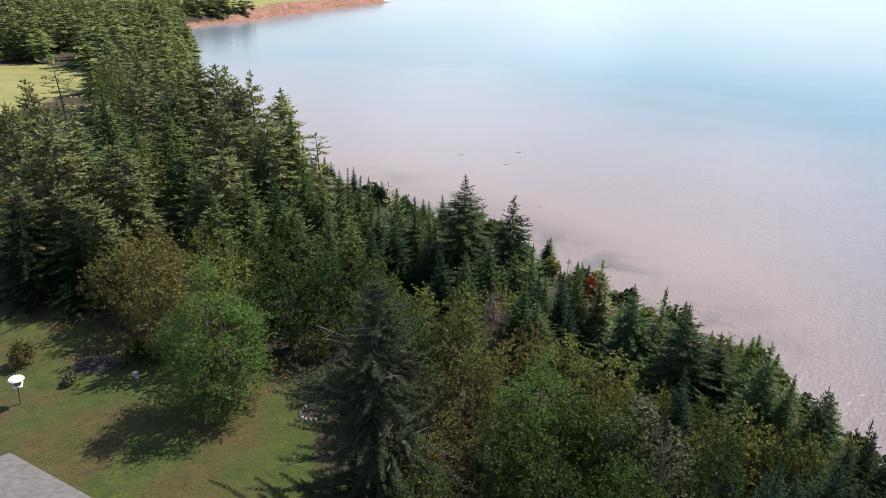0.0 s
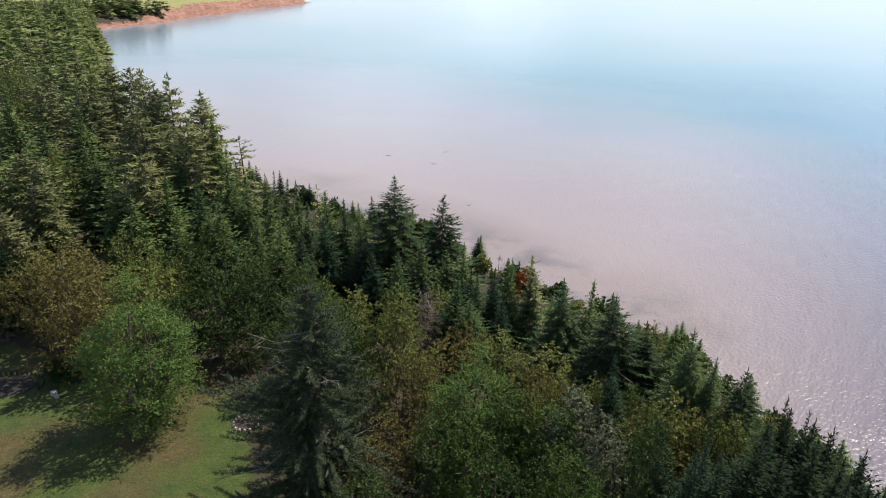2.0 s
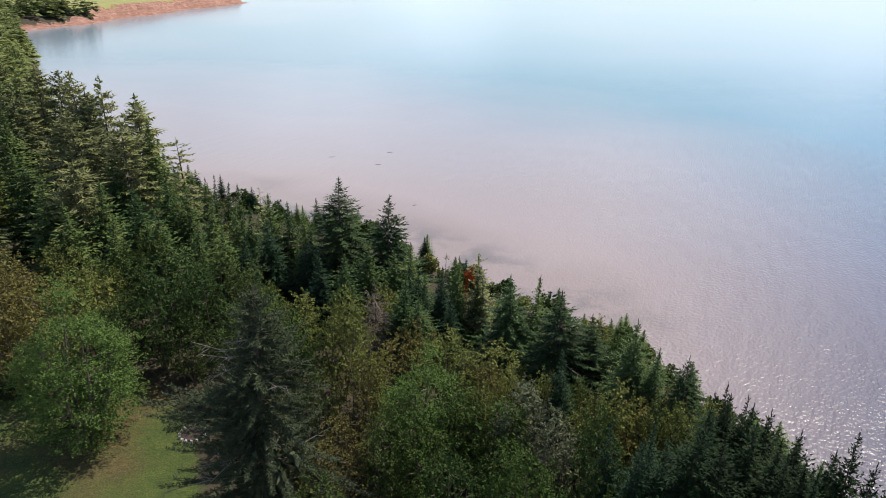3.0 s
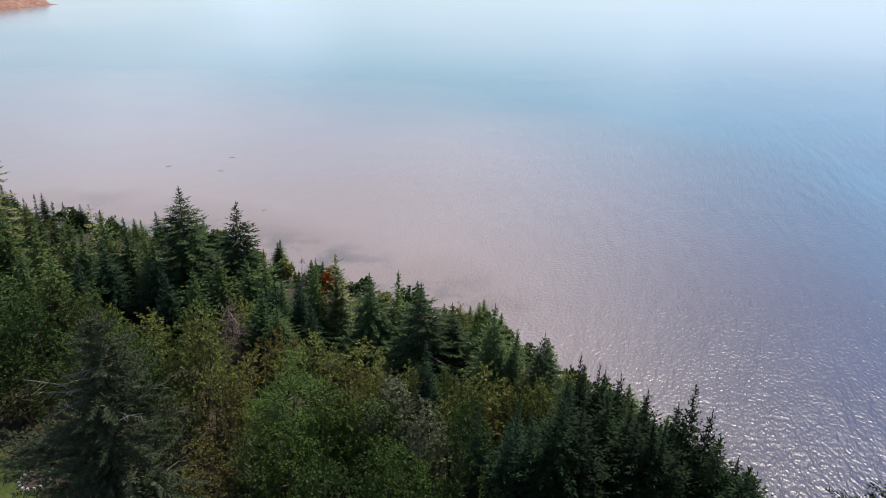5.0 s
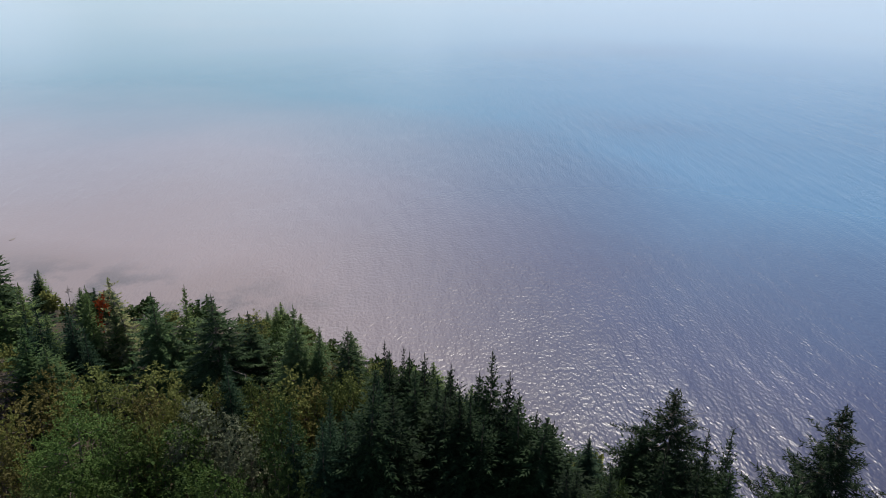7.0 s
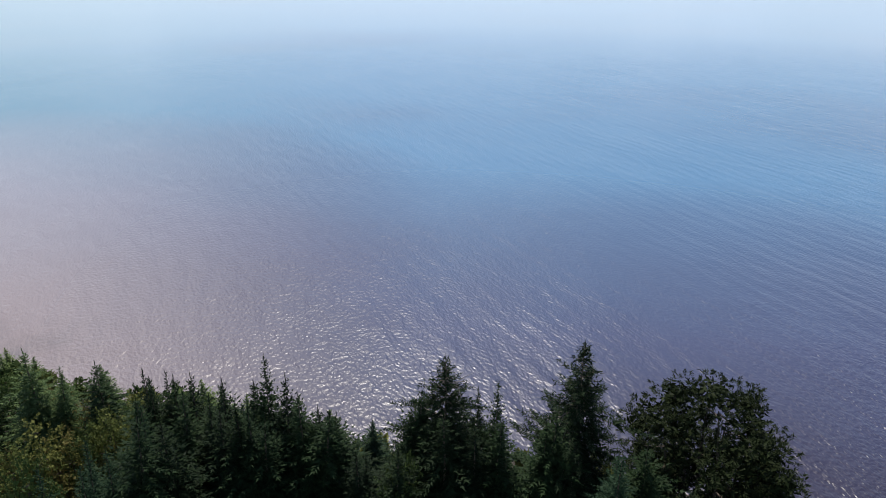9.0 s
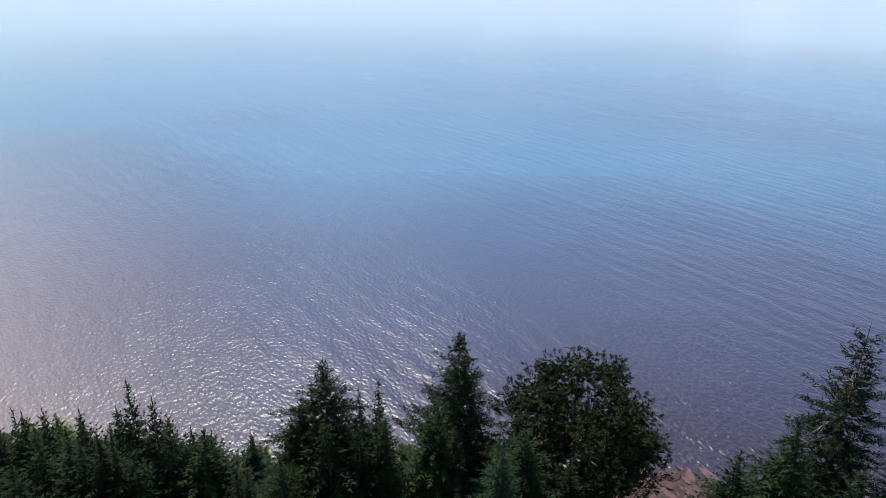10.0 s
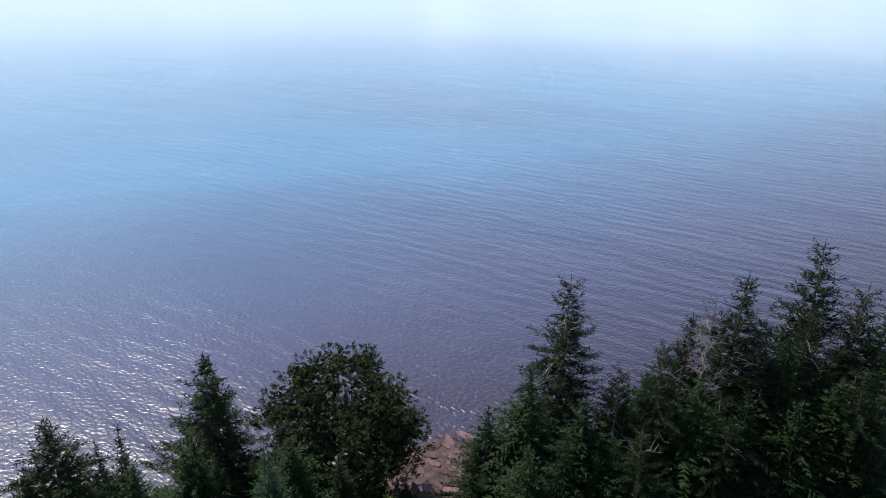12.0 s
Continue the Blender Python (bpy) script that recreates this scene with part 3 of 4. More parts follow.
for n in range(5):
    stock("weathered_spruce", conifer("weathered_spruce", 70 + n, 8.0, 2.3, M_RAGGED, "tall weathered spruce with bare grey limbs", step=0.38, per=8, twig=0.60, width=0.14, blunt=0.14, shape=0.70, gap=0.12, top=0.32, tuft=1, ragged=0.16, clump=0.42, droop=0.08, dead=9, lean=0.02 * (n % 3), hang=1.0, fill=0.42), 8.0, 2.3)
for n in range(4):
    stock("shore_spruce", conifer("shore_spruce", 80 + n, 8.0, 2.5, M_SHORE_SHADED, "tall ragged spruce above the rocky beach, backlit shade in its colour", step=0.27, per=10, twig=0.27, width=0.030, blunt=0.07, shape=1.0, gap=0.058, ragged=0.18, clump=0.6, top=0.36, tuft=3, droop=0.08, dead=11, hang=1.0, fill=0.42), 8.0, 2.5)
for n in range(6):
    stock("tall_spruce", conifer("tall_spruce", 200 + n, 9.0, 2.3, M_RAGGED if n % 3 == 0 else M_TALL, "tall olive-green spruce in the deep wood", step=0.52, per=8, twig=0.75, width=0.28, shape=0.66, gap=0.24, clump=0.36, ragged=0.10, droop=0.10, dead=2, spike=0.06, hang=0.6), 9.0, 2.3)
for n in range(2):
    stock("thin_spruce", conifer("thin_spruce", 90 + n, 5.0, 0.9, M_RAGGED, "thin wind-worn spruce at the shore edge", step=0.34, per=6, bare=0.26, blunt=0.5, ragged=0.22, twig=0.34, width=0.12, lean=0.06, dead=4, gap=0.09, fill=0.0), 5.0, 0.9)
stock("old_spruce", conifer("old_spruce", 101, 8.5, 3.1, M_OLD, "large old grey-green spruce beside the lawn", step=0.22, per=12, twig=0.27, width=0.032, bare=0.04, blunt=0.10, shape=0.78, gap=0.058, ragged=0.18, clump=0.75, tuft=4, droop=0.10, dead=12, hang=1.0, fill=0.45, limb=(188, 0.78, 1.7)), 8.5, 3.1)
stock("pine", broadleaf("pine", 111, 5.8, 2.4, M_PINE, "round-crowned dark pine on the shore bank", leaders=14, leaves=34000, leaf=0.10, slim=0.32, low=0.16, bough=0.27, per=20, twig=0.18, loose=0.18, core=1.2, spread=0.80), 5.8, 2.4)
for n in range(3):
    stock("dark_shrub", broadleaf("dark_shrub", 120 + n, 4.0, 1.6, M_DARKLEAF, "dark green leafy shrub in the shore wood", category="shrub"), 4.0, 1.6)
    stock("olive_shrub", broadleaf("olive_shrub", 130 + n, 4.0, 1.5, M_OLIVE, "olive green leafy shrub in the shore wood", category="shrub"), 4.0, 1.5)
    stock("autumn_shrub", broadleaf("autumn_shrub", 140 + n, 4.4, 1.6, M_BROWN, "shrub with leaves turning yellow-brown", category="shrub", loose=0.26, core=0.12), 4.4, 1.6)
for n in range(2):
    stock("willow", broadleaf("willow", 150 + n, 4.5, 1.5, M_WILLOW, "grey-green willow shrub with pale leaves", leaves=7500, leaf=0.085, slim=0.5, category="shrub", leaders=7, bough=0.30), 4.5, 1.5)
    stock("alder", broadleaf("alder", 160 + n, 4.4, 1.6, M_ALDER, "leafy green alder in the shore wood", leaves=7000, leaf=0.085, leaders=6, twig=0.34), 4.4, 1.6)
    stock("dead_tree", skeleton_tree("dead_tree", 170 + n, 5.0, 1.3, "bare grey dead tree among the spruces"), 5.0, 1.3)
for n in range(2):
    stock("birch", broadleaf("birch", 181 + n, 7.0, 2.2, M_BIRCH, "bright green leafy tree with light foliage", leaders=9, leaves=28000, leaf=0.072, slim=0.6, low=0.10, bough=0.30, twig=0.36, loose=0.30, dome=1.0, spread=0.66, core=0.2, drop=0.62), 7.0, 2.2)
stock("red_shrub", broadleaf("red_shrub", 191, 2.5, 0.7, M_RED, "small shrub with orange-red autumn leaves", leaders=2, leaves=800, leaf=0.075, category="shrub", low=0.80, bough=0.5), 2.5, 0.7)
for n in range(4):
    stock("bank_shrub", broadleaf("bank_shrub", 210 + n, 1.6, 1.0, M_OLIVE if n % 2 else M_DARKLEAF, "low leafy shrub on the shore bank", leaders=2, leaves=190, leaf=0.17, category="shrub", per=10, core=0.05), 1.6, 1.0)
place_rng = random.Random(5)
LEAFY = ("dark_shrub", "olive_shrub", "autumn_shrub", "alder", "willow")


def plant(kind, x, y, h, r, turn=None):
    """Sets a tree of that height and crown radius on the ground."""
    n = USED.get(kind, 0)
    USED[kind] = n + 1
    kinds = PROTO[kind]
    proto = kinds[n % len(kinds)]
    h0, r0 = SIZE[proto.name]
    if kind in LEAFY:
        h, r = h * place_rng.uniform(0.80, 1.12), r * place_rng.uniform(0.82, 1.08)
    wide = min(max(r / r0, 0.55 * h / h0), 1.3 * h / h0)
    spin = place_rng.uniform(0, 360)
    turn = spin if turn is None else turn
    m = pose(x, y, ground_z(x, y) - 0.06, place_rng.uniform(-2, 2), place_rng.uniform(-2, 2), turn) @ Matrix.Diagonal((wide, wide, h / h0, 1))
    if n < len(kinds):
        proto.matrix_basis = m
        return proto
    s = proto.scale
    return copy_thing(proto, m @ Matrix.Diagonal((1 / s.x, 1 / s.y, 1 / s.z, 1)))


plant("weathered_spruce", -23.0, 65.5, 8.2, 3.19)
plant("weathered_spruce", -20.6, 62.2, 8.3, 2.52)
plant("weathered_spruce", -18.2, 58.3, 8.8, 2.58)
plant("weathered_spruce", -15.6, 56.1, 8.7, 2.25)
plant("weathered_spruce", -15.6, 53.3, 8.1, 3.0)
plant("weathered_spruce", -12.0, 49.4, 8.0, 2.96)
plant("weathered_spruce", -11.3, 43.2, 7.9, 2.8)
plant("weathered_spruce", -13.9, 44.0, 8.4, 3.6)
plant("weathered_spruce", -21.7, 55.2, 8.1, 4.12)
plant("weathered_spruce", -28.8, 47.6, 9.0, 2.14)
plant("weathered_spruce", -27.2, 43.1, 8.4, 2.37)
plant("weathered_spruce", -21.5, 36.7, 9.0, 3.66)
plant("weathered_spruce", -19.8, 34.3, 6.0, 3.16)
plant("weathered_spruce", -21.8, 33.9, 6.3, 3.52)
plant("weathered_spruce", -22.9, 37.5, 6.9, 3.46)
plant("weathered_spruce", -18.3, 37.4, 7.5, 2.96)
plant("weathered_spruce", -18.2, 33.8, 5.5, 3.07)
plant("weathered_spruce", -12.8, 38.5, 6.9, 3.21)
plant("spruce", -10.8, 48.1, 7.0, 2.31)
plant("spruce", -11.8, 42.5, 5.9, 2.44)
plant("spruce", -6.8, 42.9, 4.5, 0.97)
plant("spruce", -6.3, 43.2, 4.6, 0.83)
plant("spruce", -4.6, 41.2, 4.6, 1.13)
plant("spruce", -5.5, 41.8, 4.5, 1.14)
plant("spruce", -2.6, 38.0, 5.0, 1.69)
plant("spruce", -1.6, 37.5, 4.6, 1.37)
plant("spruce", -0.8, 36.3, 4.2, 1.33)
plant("spruce", -4.5, 35.9, 4.9, 1.46)
plant("spruce", -3.6, 35.9, 4.9, 1.46)
plant("spruce", -5.9, 36.8, 4.9, 1.65)
plant("spruce", -7.3, 38.9, 5.4, 1.58)
plant("spruce", -8.2, 39.5, 5.9, 1.92)
plant("spruce", -6.0, 33.9, 4.9, 1.69)
plant("spruce", -4.8, 33.7, 4.7, 1.67)
plant("spruce", 4.4, 30.9, 4.5, 1.56)
plant("spruce", 2.2, 31.3, 4.4, 1.56)
plant("spruce", 1.2, 30.5, 4.1, 1.53)
plant("spruce", 3.5, 30.6, 4.2, 1.8)
plant("spruce", 6.4, 28.9, 4.6, 0.89)
plant("spruce", 3.5, 27.0, 4.2, 1.74)
plant("spruce", 9.0, 25.5, 5.2, 1.27)
plant("spruce", -16.7, 42.9, 5.9, 2.89)
plant("spruce", -14.3, 38.3, 6.2, 3.25)
plant("spruce", -18.7, 46.3, 5.9, 2.73)
plant("spruce", -22.4, 42.2, 7.8, 3.35)
plant("spruce", -25.7, 52.2, 7.8, 3.59)
plant("spruce", -21.6, 47.1, 6.9, 3.22)
plant("spruce", -20.8, 51.3, 6.9, 3.0)
plant("spruce", -11.3, 37.5, 5.8, 3.12)
plant("spruce", -12.4, 35.9, 5.3, 2.74)
plant("spruce", -9.2, 36.5, 5.8, 2.72)
plant("spruce", -8.0, 35.1, 5.1, 2.33)
plant("spruce", -10.3, 34.6, 4.8, 2.34)
plant("spruce", 6.3, 29.4, 4.3, 1.13)
plant("spruce", 4.7, 28.8, 3.8, 1.24)
plant("spruce", 7.3, 28.9, 4.1, 1.13)
plant("thin_spruce", -8.4, 45.3, 6.5, 1.5)
plant("thin_spruce", -3.3, 40.5, 4.6, 0.59)
plant("thin_spruce", 7.2, 28.9, 4.6, 0.76)
plant("thin_spruce", 7.6, 28.6, 3.7, 0.76)
plant("thin_spruce", -30.5, 55.1, 9.4, 1.83)
plant("blue_spruce", -2.6, 34.7, 4.4, 1.82)
plant("blue_spruce", -3.7, 32.9, 4.4, 1.5)
plant("blue_spruce", -0.4, 33.7, 4.1, 1.78)
plant("blue_spruce", 0.0, 30.8, 4.0, 1.42)
plant("blue_spruce", 5.6, 29.7, 3.7, 1.17)
plant("blue_spruce", 4.0, 29.2, 4.0, 1.14)
plant("broad_spruce", 1.1, 35.3, 6.5, 3.23)
plant("broad_spruce", 3.4, 33.4, 6.2, 2.85)
plant("broad_spruce", 9.3, 22.9, 5.6, 2.79)
plant("broad_spruce", 10.8, 23.1, 4.4, 1.76)
plant("broad_spruce", 12.6, 19.0, 4.8, 1.74)
plant("dead_tree", 6.2, 31.8, 3.8, 0.44)
plant("dead_tree", 16.3, -10.3, 8.8, 1.01)
plant("red_shrub", 7.1, 30.0, 3.5, 0.58)
plant("young_spruce", 5.5, 28.1, 4.0, 1.56)
plant("young_spruce", 4.4, 28.5, 4.2, 1.79)
plant("young_spruce", 8.0, 19.3, 5.1, 1.31)
plant("young_spruce", 8.0, 15.1, 5.2, 1.3)
plant("young_spruce", 9.6, 15.7, 4.7, 1.29)
plant("young_spruce", 11.5, 15.8, 4.8, 1.35)
plant("young_spruce", 10.1, 14.1, 5.7, 1.39)
plant("young_spruce", 13.3, 13.4, 4.5, 1.33)
plant("young_spruce", 9.2, 14.3, 5.1, 1.38)
plant("young_spruce", 8.9, 14.7, 5.0, 1.39)
plant("young_spruce", 8.4, 14.4, 5.0, 1.51)
plant("young_spruce", 16.1, 2.5, 4.7, 1.81)
plant("young_spruce", 14.9, -6.9, 4.8, 0.94)
plant("young_spruce", 14.7, -9.0, 3.9, 0.95)
plant("young_spruce", 14.4, -10.2, 3.9, 0.8)
plant("young_spruce", 15.4, 2.2, 5.3, 1.74)
plant("young_spruce", 5.4, 26.1, 4.0, 1.06)
plant("dead_spruce", 2.3, 26.7, 4.5, 1.56)
plant("green_spruce", 8.0, 25.6, 5.1, 3.57)
plant("green_spruce", 11.7, 21.0, 5.2, 2.07)
plant("green_spruce", 12.0, 20.3, 4.4, 1.4)
plant("green_spruce", 4.1, 26.2, 3.9, 1.87)
plant("dark_shrub", 11.5, 22.5, 3.8, 0.9)
plant("dark_shrub", -4.6, 32.0, 4.6, 2.32)
plant("dark_shrub", -9.4, 33.2, 4.1, 1.58)
plant("dark_shrub", -6.7, 31.3, 4.3, 2.31)
plant("dark_shrub", -3.6, 30.1, 4.0, 1.26)
plant("dark_shrub", -2.1, 27.6, 3.9, 1.32)
plant("dark_shrub", -5.0, 28.4, 4.5, 1.82)
plant("dark_shrub", -8.4, 27.2, 4.4, 1.64)
plant("dark_shrub", 4.4, 19.1, 4.0, 1.37)
plant("dark_shrub", 1.6, 17.5, 4.1, 1.5)
plant("dark_shrub", 3.5, 15.6, 4.4, 1.51)
plant("dark_shrub", -0.4, 20.6, 4.1, 1.3)
plant("dark_shrub", 7.8, 15.5, 4.5, 1.27)
plant("dark_shrub", 7.6, 14.7, 4.3, 1.24)
plant("dark_shrub", 14.6, 8.8, 3.8, 0.85)
plant("dark_shrub", 13.9, 7.9, 4.1, 0.92)
plant("dark_shrub", 11.0, 17.6, 4.1, 1.31)
plant("autumn_shrub", 12.4, 19.4, 3.9, 1.16)
plant("autumn_shrub", 1.0, 20.9, 3.9, 1.38)
plant("autumn_shrub", 2.7, 24.1, 3.5, 1.4)
plant("autumn_shrub", 3.9, 25.1, 3.5, 1.24)
plant("autumn_shrub", 10.5, 18.0, 4.1, 1.55)
plant("autumn_shrub", 0.4, 18.9, 3.9, 1.24)
plant("autumn_shrub", -14.3, 31.6, 5.4, 2.1)
plant("autumn_shrub", -15.6, 30.4, 4.4, 2.09)
plant("autumn_shrub", -20.5, 36.9, 6.0, 1.87)
plant("autumn_shrub", -12.8, 30.5, 4.4, 1.86)
plant("autumn_shrub", -12.3, 26.6, 4.2, 1.61)
plant("autumn_shrub", 5.9, 21.2, 3.6, 1.06)
plant("autumn_shrub", 8.4, 20.9, 3.6, 0.76)
plant("autumn_shrub", 9.1, 18.9, 3.5, 0.97)
plant("fine_spruce", 12.8, 16.8, 4.8, 1.44)
plant("fine_spruce", 12.7, 16.6, 5.3, 1.19)
plant("fine_spruce", 12.9, 15.7, 5.3, 1.95)
plant("fine_spruce", 13.2, 15.2, 5.3, 1.94)
plant("fine_spruce", 13.9, 12.8, 6.2, 1.57)
plant("fine_spruce", 12.5, 16.3, 5.3, 1.12)
plant("fine_spruce", 12.8, 15.8, 5.3, 1.11)
plant("fine_spruce", 9.8, 13.9, 6.1, 2.43)
plant("fine_spruce", 13.7, 12.0, 5.8, 1.8)
plant("fine_spruce", 13.6, 11.2, 5.4, 2.28)
plant("fine_spruce", 12.5, 12.2, 5.4, 2.14)
plant("fine_spruce", 12.1, 12.4, 5.2, 2.01)
plant("fine_spruce", 14.1, 10.6, 4.7, 2.05)
plant("fine_spruce", 15.4, 8.5, 4.6, 1.54)
plant("fine_spruce", 16.3, 6.6, 5.5, 1.26)
plant("fine_spruce", 16.5, 6.2, 5.9, 1.38)
plant("fine_spruce", 13.8, 9.0, 3.7, 1.5)
plant("fine_spruce", 13.9, 10.7, 4.7, 2.04)
plant("fine_spruce", 14.9, 7.0, 5.2, 2.68)
plant("fine_spruce", 16.5, 4.4, 5.2, 2.24)
plant("fine_spruce", 15.6, 5.8, 5.0, 2.21)
plant("fine_spruce", 13.4, 9.1, 4.1, 1.97)
plant("fine_spruce", 13.5, 10.6, 5.1, 2.5)
plant("fine_spruce", 17.6, -4.2, 4.7, 1.96)
plant("fine_spruce", 16.1, -15.7, 8.1, 3.45)
plant("fine_spruce", 16.1, -12.9, 7.0, 3.83)
plant("fine_spruce", 17.1, -9.2, 5.8, 3.21)
plant("fine_spruce", 15.3, -5.0, 5.0, 2.18)
plant("fine_spruce", 14.8, -12.9, 6.0, 3.74)
plant("fine_spruce", 15.9, -6.7, 6.2, 3.2)
plant("fine_spruce", 16.5, 4.5, 4.8, 2.26)
plant("fine_spruce", 16.8, 0.3, 3.7, 2.52)
plant("fine_spruce", 15.2, -10.2, 4.1, 3.16)
plant("fine_spruce", 14.4, -12.6, 4.0, 3.52)
plant("fine_spruce", 17.2, -5.5, 6.3, 2.79)
plant("fine_spruce", 16.0, -10.2, 6.5, 3.38)
plant("fine_spruce", 15.3, -11.4, 6.0, 3.41)
plant("fine_spruce", 15.3, -13.9, 6.6, 3.84)
plant("fine_spruce", 15.2, -6.0, 5.2, 2.43)
plant("fine_spruce", 15.0, -7.4, 5.2, 2.71)
plant("fine_spruce", 14.1, -14.6, 6.0, 3.83)
plant("fine_spruce", 13.8, 8.1, 4.5, 1.94)
plant("fine_spruce", 12.3, 11.7, 5.2, 2.23)
plant("fine_spruce", 12.1, 13.2, 5.2, 2.31)
plant("fine_spruce", 12.0, 14.5, 5.3, 2.38)
plant("fine_spruce", 11.7, 15.8, 5.1, 2.45)
plant("fine_spruce", 15.2, 6.3, 4.8, 2.21)
plant("fine_spruce", 17.0, 1.7, 4.8, 2.26)
plant("fine_spruce", 10.7, 13.5, 5.6, 2.24)
plant("fine_spruce", 12.3, 12.3, 5.4, 2.26)
plant("fine_spruce", 12.4, 13.9, 5.3, 1.84)
plant("fine_spruce", 14.0, 10.7, 4.7, 2.04)
plant("fine_spruce", 15.5, 8.3, 5.2, 2.28)
plant("fine_spruce", 13.6, 14.4, 5.1, 1.92)
plant("fine_spruce", 14.0, 13.6, 5.1, 1.9)
plant("olive_shrub", -8.6, 34.7, 4.1, 1.27)
plant("olive_shrub", -2.4, 28.7, 4.0, 1.21)
plant("olive_shrub", 0.7, 24.6, 4.5, 1.67)
plant("olive_shrub", -1.1, 28.5, 3.9, 1.43)
plant("olive_shrub", 1.7, 22.6, 3.9, 1.27)
plant("olive_shrub", 4.7, 23.1, 3.9, 1.69)
plant("olive_shrub", 6.6, 22.7, 3.9, 1.5)
plant("olive_shrub", 9.0, 18.0, 4.1, 1.63)
plant("olive_shrub", 12.0, 18.2, 4.0, 1.36)
plant("olive_shrub", 11.6, 17.2, 3.8, 1.2)
plant("olive_shrub", -20.1, 44.7, 5.1, 2.15)
plant("olive_shrub", -12.6, 34.2, 4.4, 1.65)
plant("olive_shrub", -32.4, 67.4, 7.9, 3.55)
plant("olive_shrub", -10.1, 29.0, 4.4, 1.75)
plant("olive_shrub", -10.0, 31.1, 4.1, 1.51)
plant("olive_shrub", 15.9, -1.1, 3.3, 0.72)
plant("olive_shrub", 9.9, 18.5, 3.8, 1.32)
plant("olive_shrub", 6.4, 20.1, 3.8, 1.08)
plant("olive_shrub", 7.3, 19.5, 3.7, 1.02)
plant("olive_shrub", 9.0, 20.2, 3.6, 0.88)
plant("olive_shrub", 5.2, 19.2, 3.8, 0.92)
plant("old_spruce", -2.1, 18.1, 8.8, 3.2, 0)
plant("birch", 3.4, 19.8, 5.1, 2.0)
plant("willow", 6.3, 18.6, 4.4, 1.48)
plant("willow", 7.2, 17.1, 4.4, 1.21)
plant("willow", -32.8, 70.8, 7.9, 3.33)
plant("alder", 5.4, 18.1, 4.0, 1.57)
plant("alder", 2.6, 17.8, 4.3, 1.62)
plant("alder", 5.5, 14.7, 4.5, 1.39)
# dark spruces and a shrub added to stand in for the shaded hollow
plant("dark_spruce", -21.4, 32.6, 6.2, 4.0)
plant("dark_spruce", -18.3, 32.2, 5.4, 4.0)
plant("dark_shrub", -16.4, 31.2, 3.6, 1.6)
plant("autumn_shrub", -14.6, 29.6, 4.6, 1.9)
plant("autumn_shrub", -13.3, 28.2, 5.8, 2.1)
# three dark shrubs added to fill the black shade beside the old spruce
plant("dark_shrub", -5.6, 27.0, 3.8, 1.6)
plant("dark_shrub", -3.9, 25.7, 3.8, 1.5)
plant("dark_shrub", -7.0, 28.2, 4.6, 1.6)
plant("dark_spruce", 16.3, 7.7, 6.5, 2.89)
plant("dark_spruce", 18.2, 4.1, 6.9, 3.24)
plant("pine", 19.8, 0.1, 6.1, 3.1)
plant("shore_spruce", 17.9, -6.7, 8.9, 3.12)
plant("shore_spruce", 18.2, -10.9, 7.2, 2.29)
plant("shore_spruce", 17.3, -11.7, 8.9, 3.02)
plant("shore_spruce", 17.4, -14.8, 9.7, 3.2)
plant("shore_spruce", 14.4, -8.0, 5.8, 1.98)
plant("shore_spruce", 14.9, -10.6, 5.4, 2.3)
plant("shore_spruce", 14.6, -14.4, 7.0, 2.83)
plant("shore_spruce", 16.3, -7.9, 6.7, 2.44)
plant("shore_spruce", 16.4, -9.2, 7.2, 2.48)
plant("shore_spruce", 16.6, -12.5, 7.7, 2.85)
plant("shore_spruce", 16.5, -13.6, 8.0, 2.68)
plant("shore_spruce", 16.6, -15.3, 8.7, 2.99)
plant("birch", -8.8, 23.2, 6.5, 2.6)
plant("alder", -2.4, 25.6, 5.0, 2.0)
plant("autumn_shrub", -11.3, 27.3, 6.0, 2.2)

# fill of the wood between the large trees
fill = random.Random(8)
kept = [(o.location.x, o.location.y) for o in scene.objects if o.type == "EMPTY" and o.parent is None]
count = 0
for n in range(9000):
    if count >= 34:
        break
    a, d = radians(fill.uniform(-12, 118)), fill.uniform(12, 62)
    x, y = d * math.sin(a), d * math.cos(a)
    one = np.array([x]), np.array([y])
    s = float(side(*one, LAND)[0])
    if a < radians(-26.5) and d > 50:
        continue
    if s < 5.0 or side(*one, LAWN)[0] > -1.2 or side(*one, FIELD)[0] > -2:
        continue
    if min((x - p) ** 2 + (y - q) ** 2 for p, q in kept) < 1.5 ** 2:
        continue
    kept.append((x, y))
    count += 1
    tall = min(4.2, 1.6 + 0.16 * s) * fill.uniform(0.7, 1.0)
    if a < radians(-9):
        plant(fill.choice(["spruce", "spruce", "olive_shrub", "autumn_shrub", "weathered_spruce"]), x, y, tall + 1.2, 1.3)
    elif a < radians(45):
        plant(fill.choice(["dark_shrub", "olive_shrub", "autumn_shrub", "alder", "spruce"]), x, y, tall, 1.3)
    else:
        plant(fill.choice(["fine_spruce", "spruce", "fine_spruce"]), x, y, tall + 0.4, 1.8)

# low growth down the bank to the water
bank_rng = random.Random(17)
count = 0
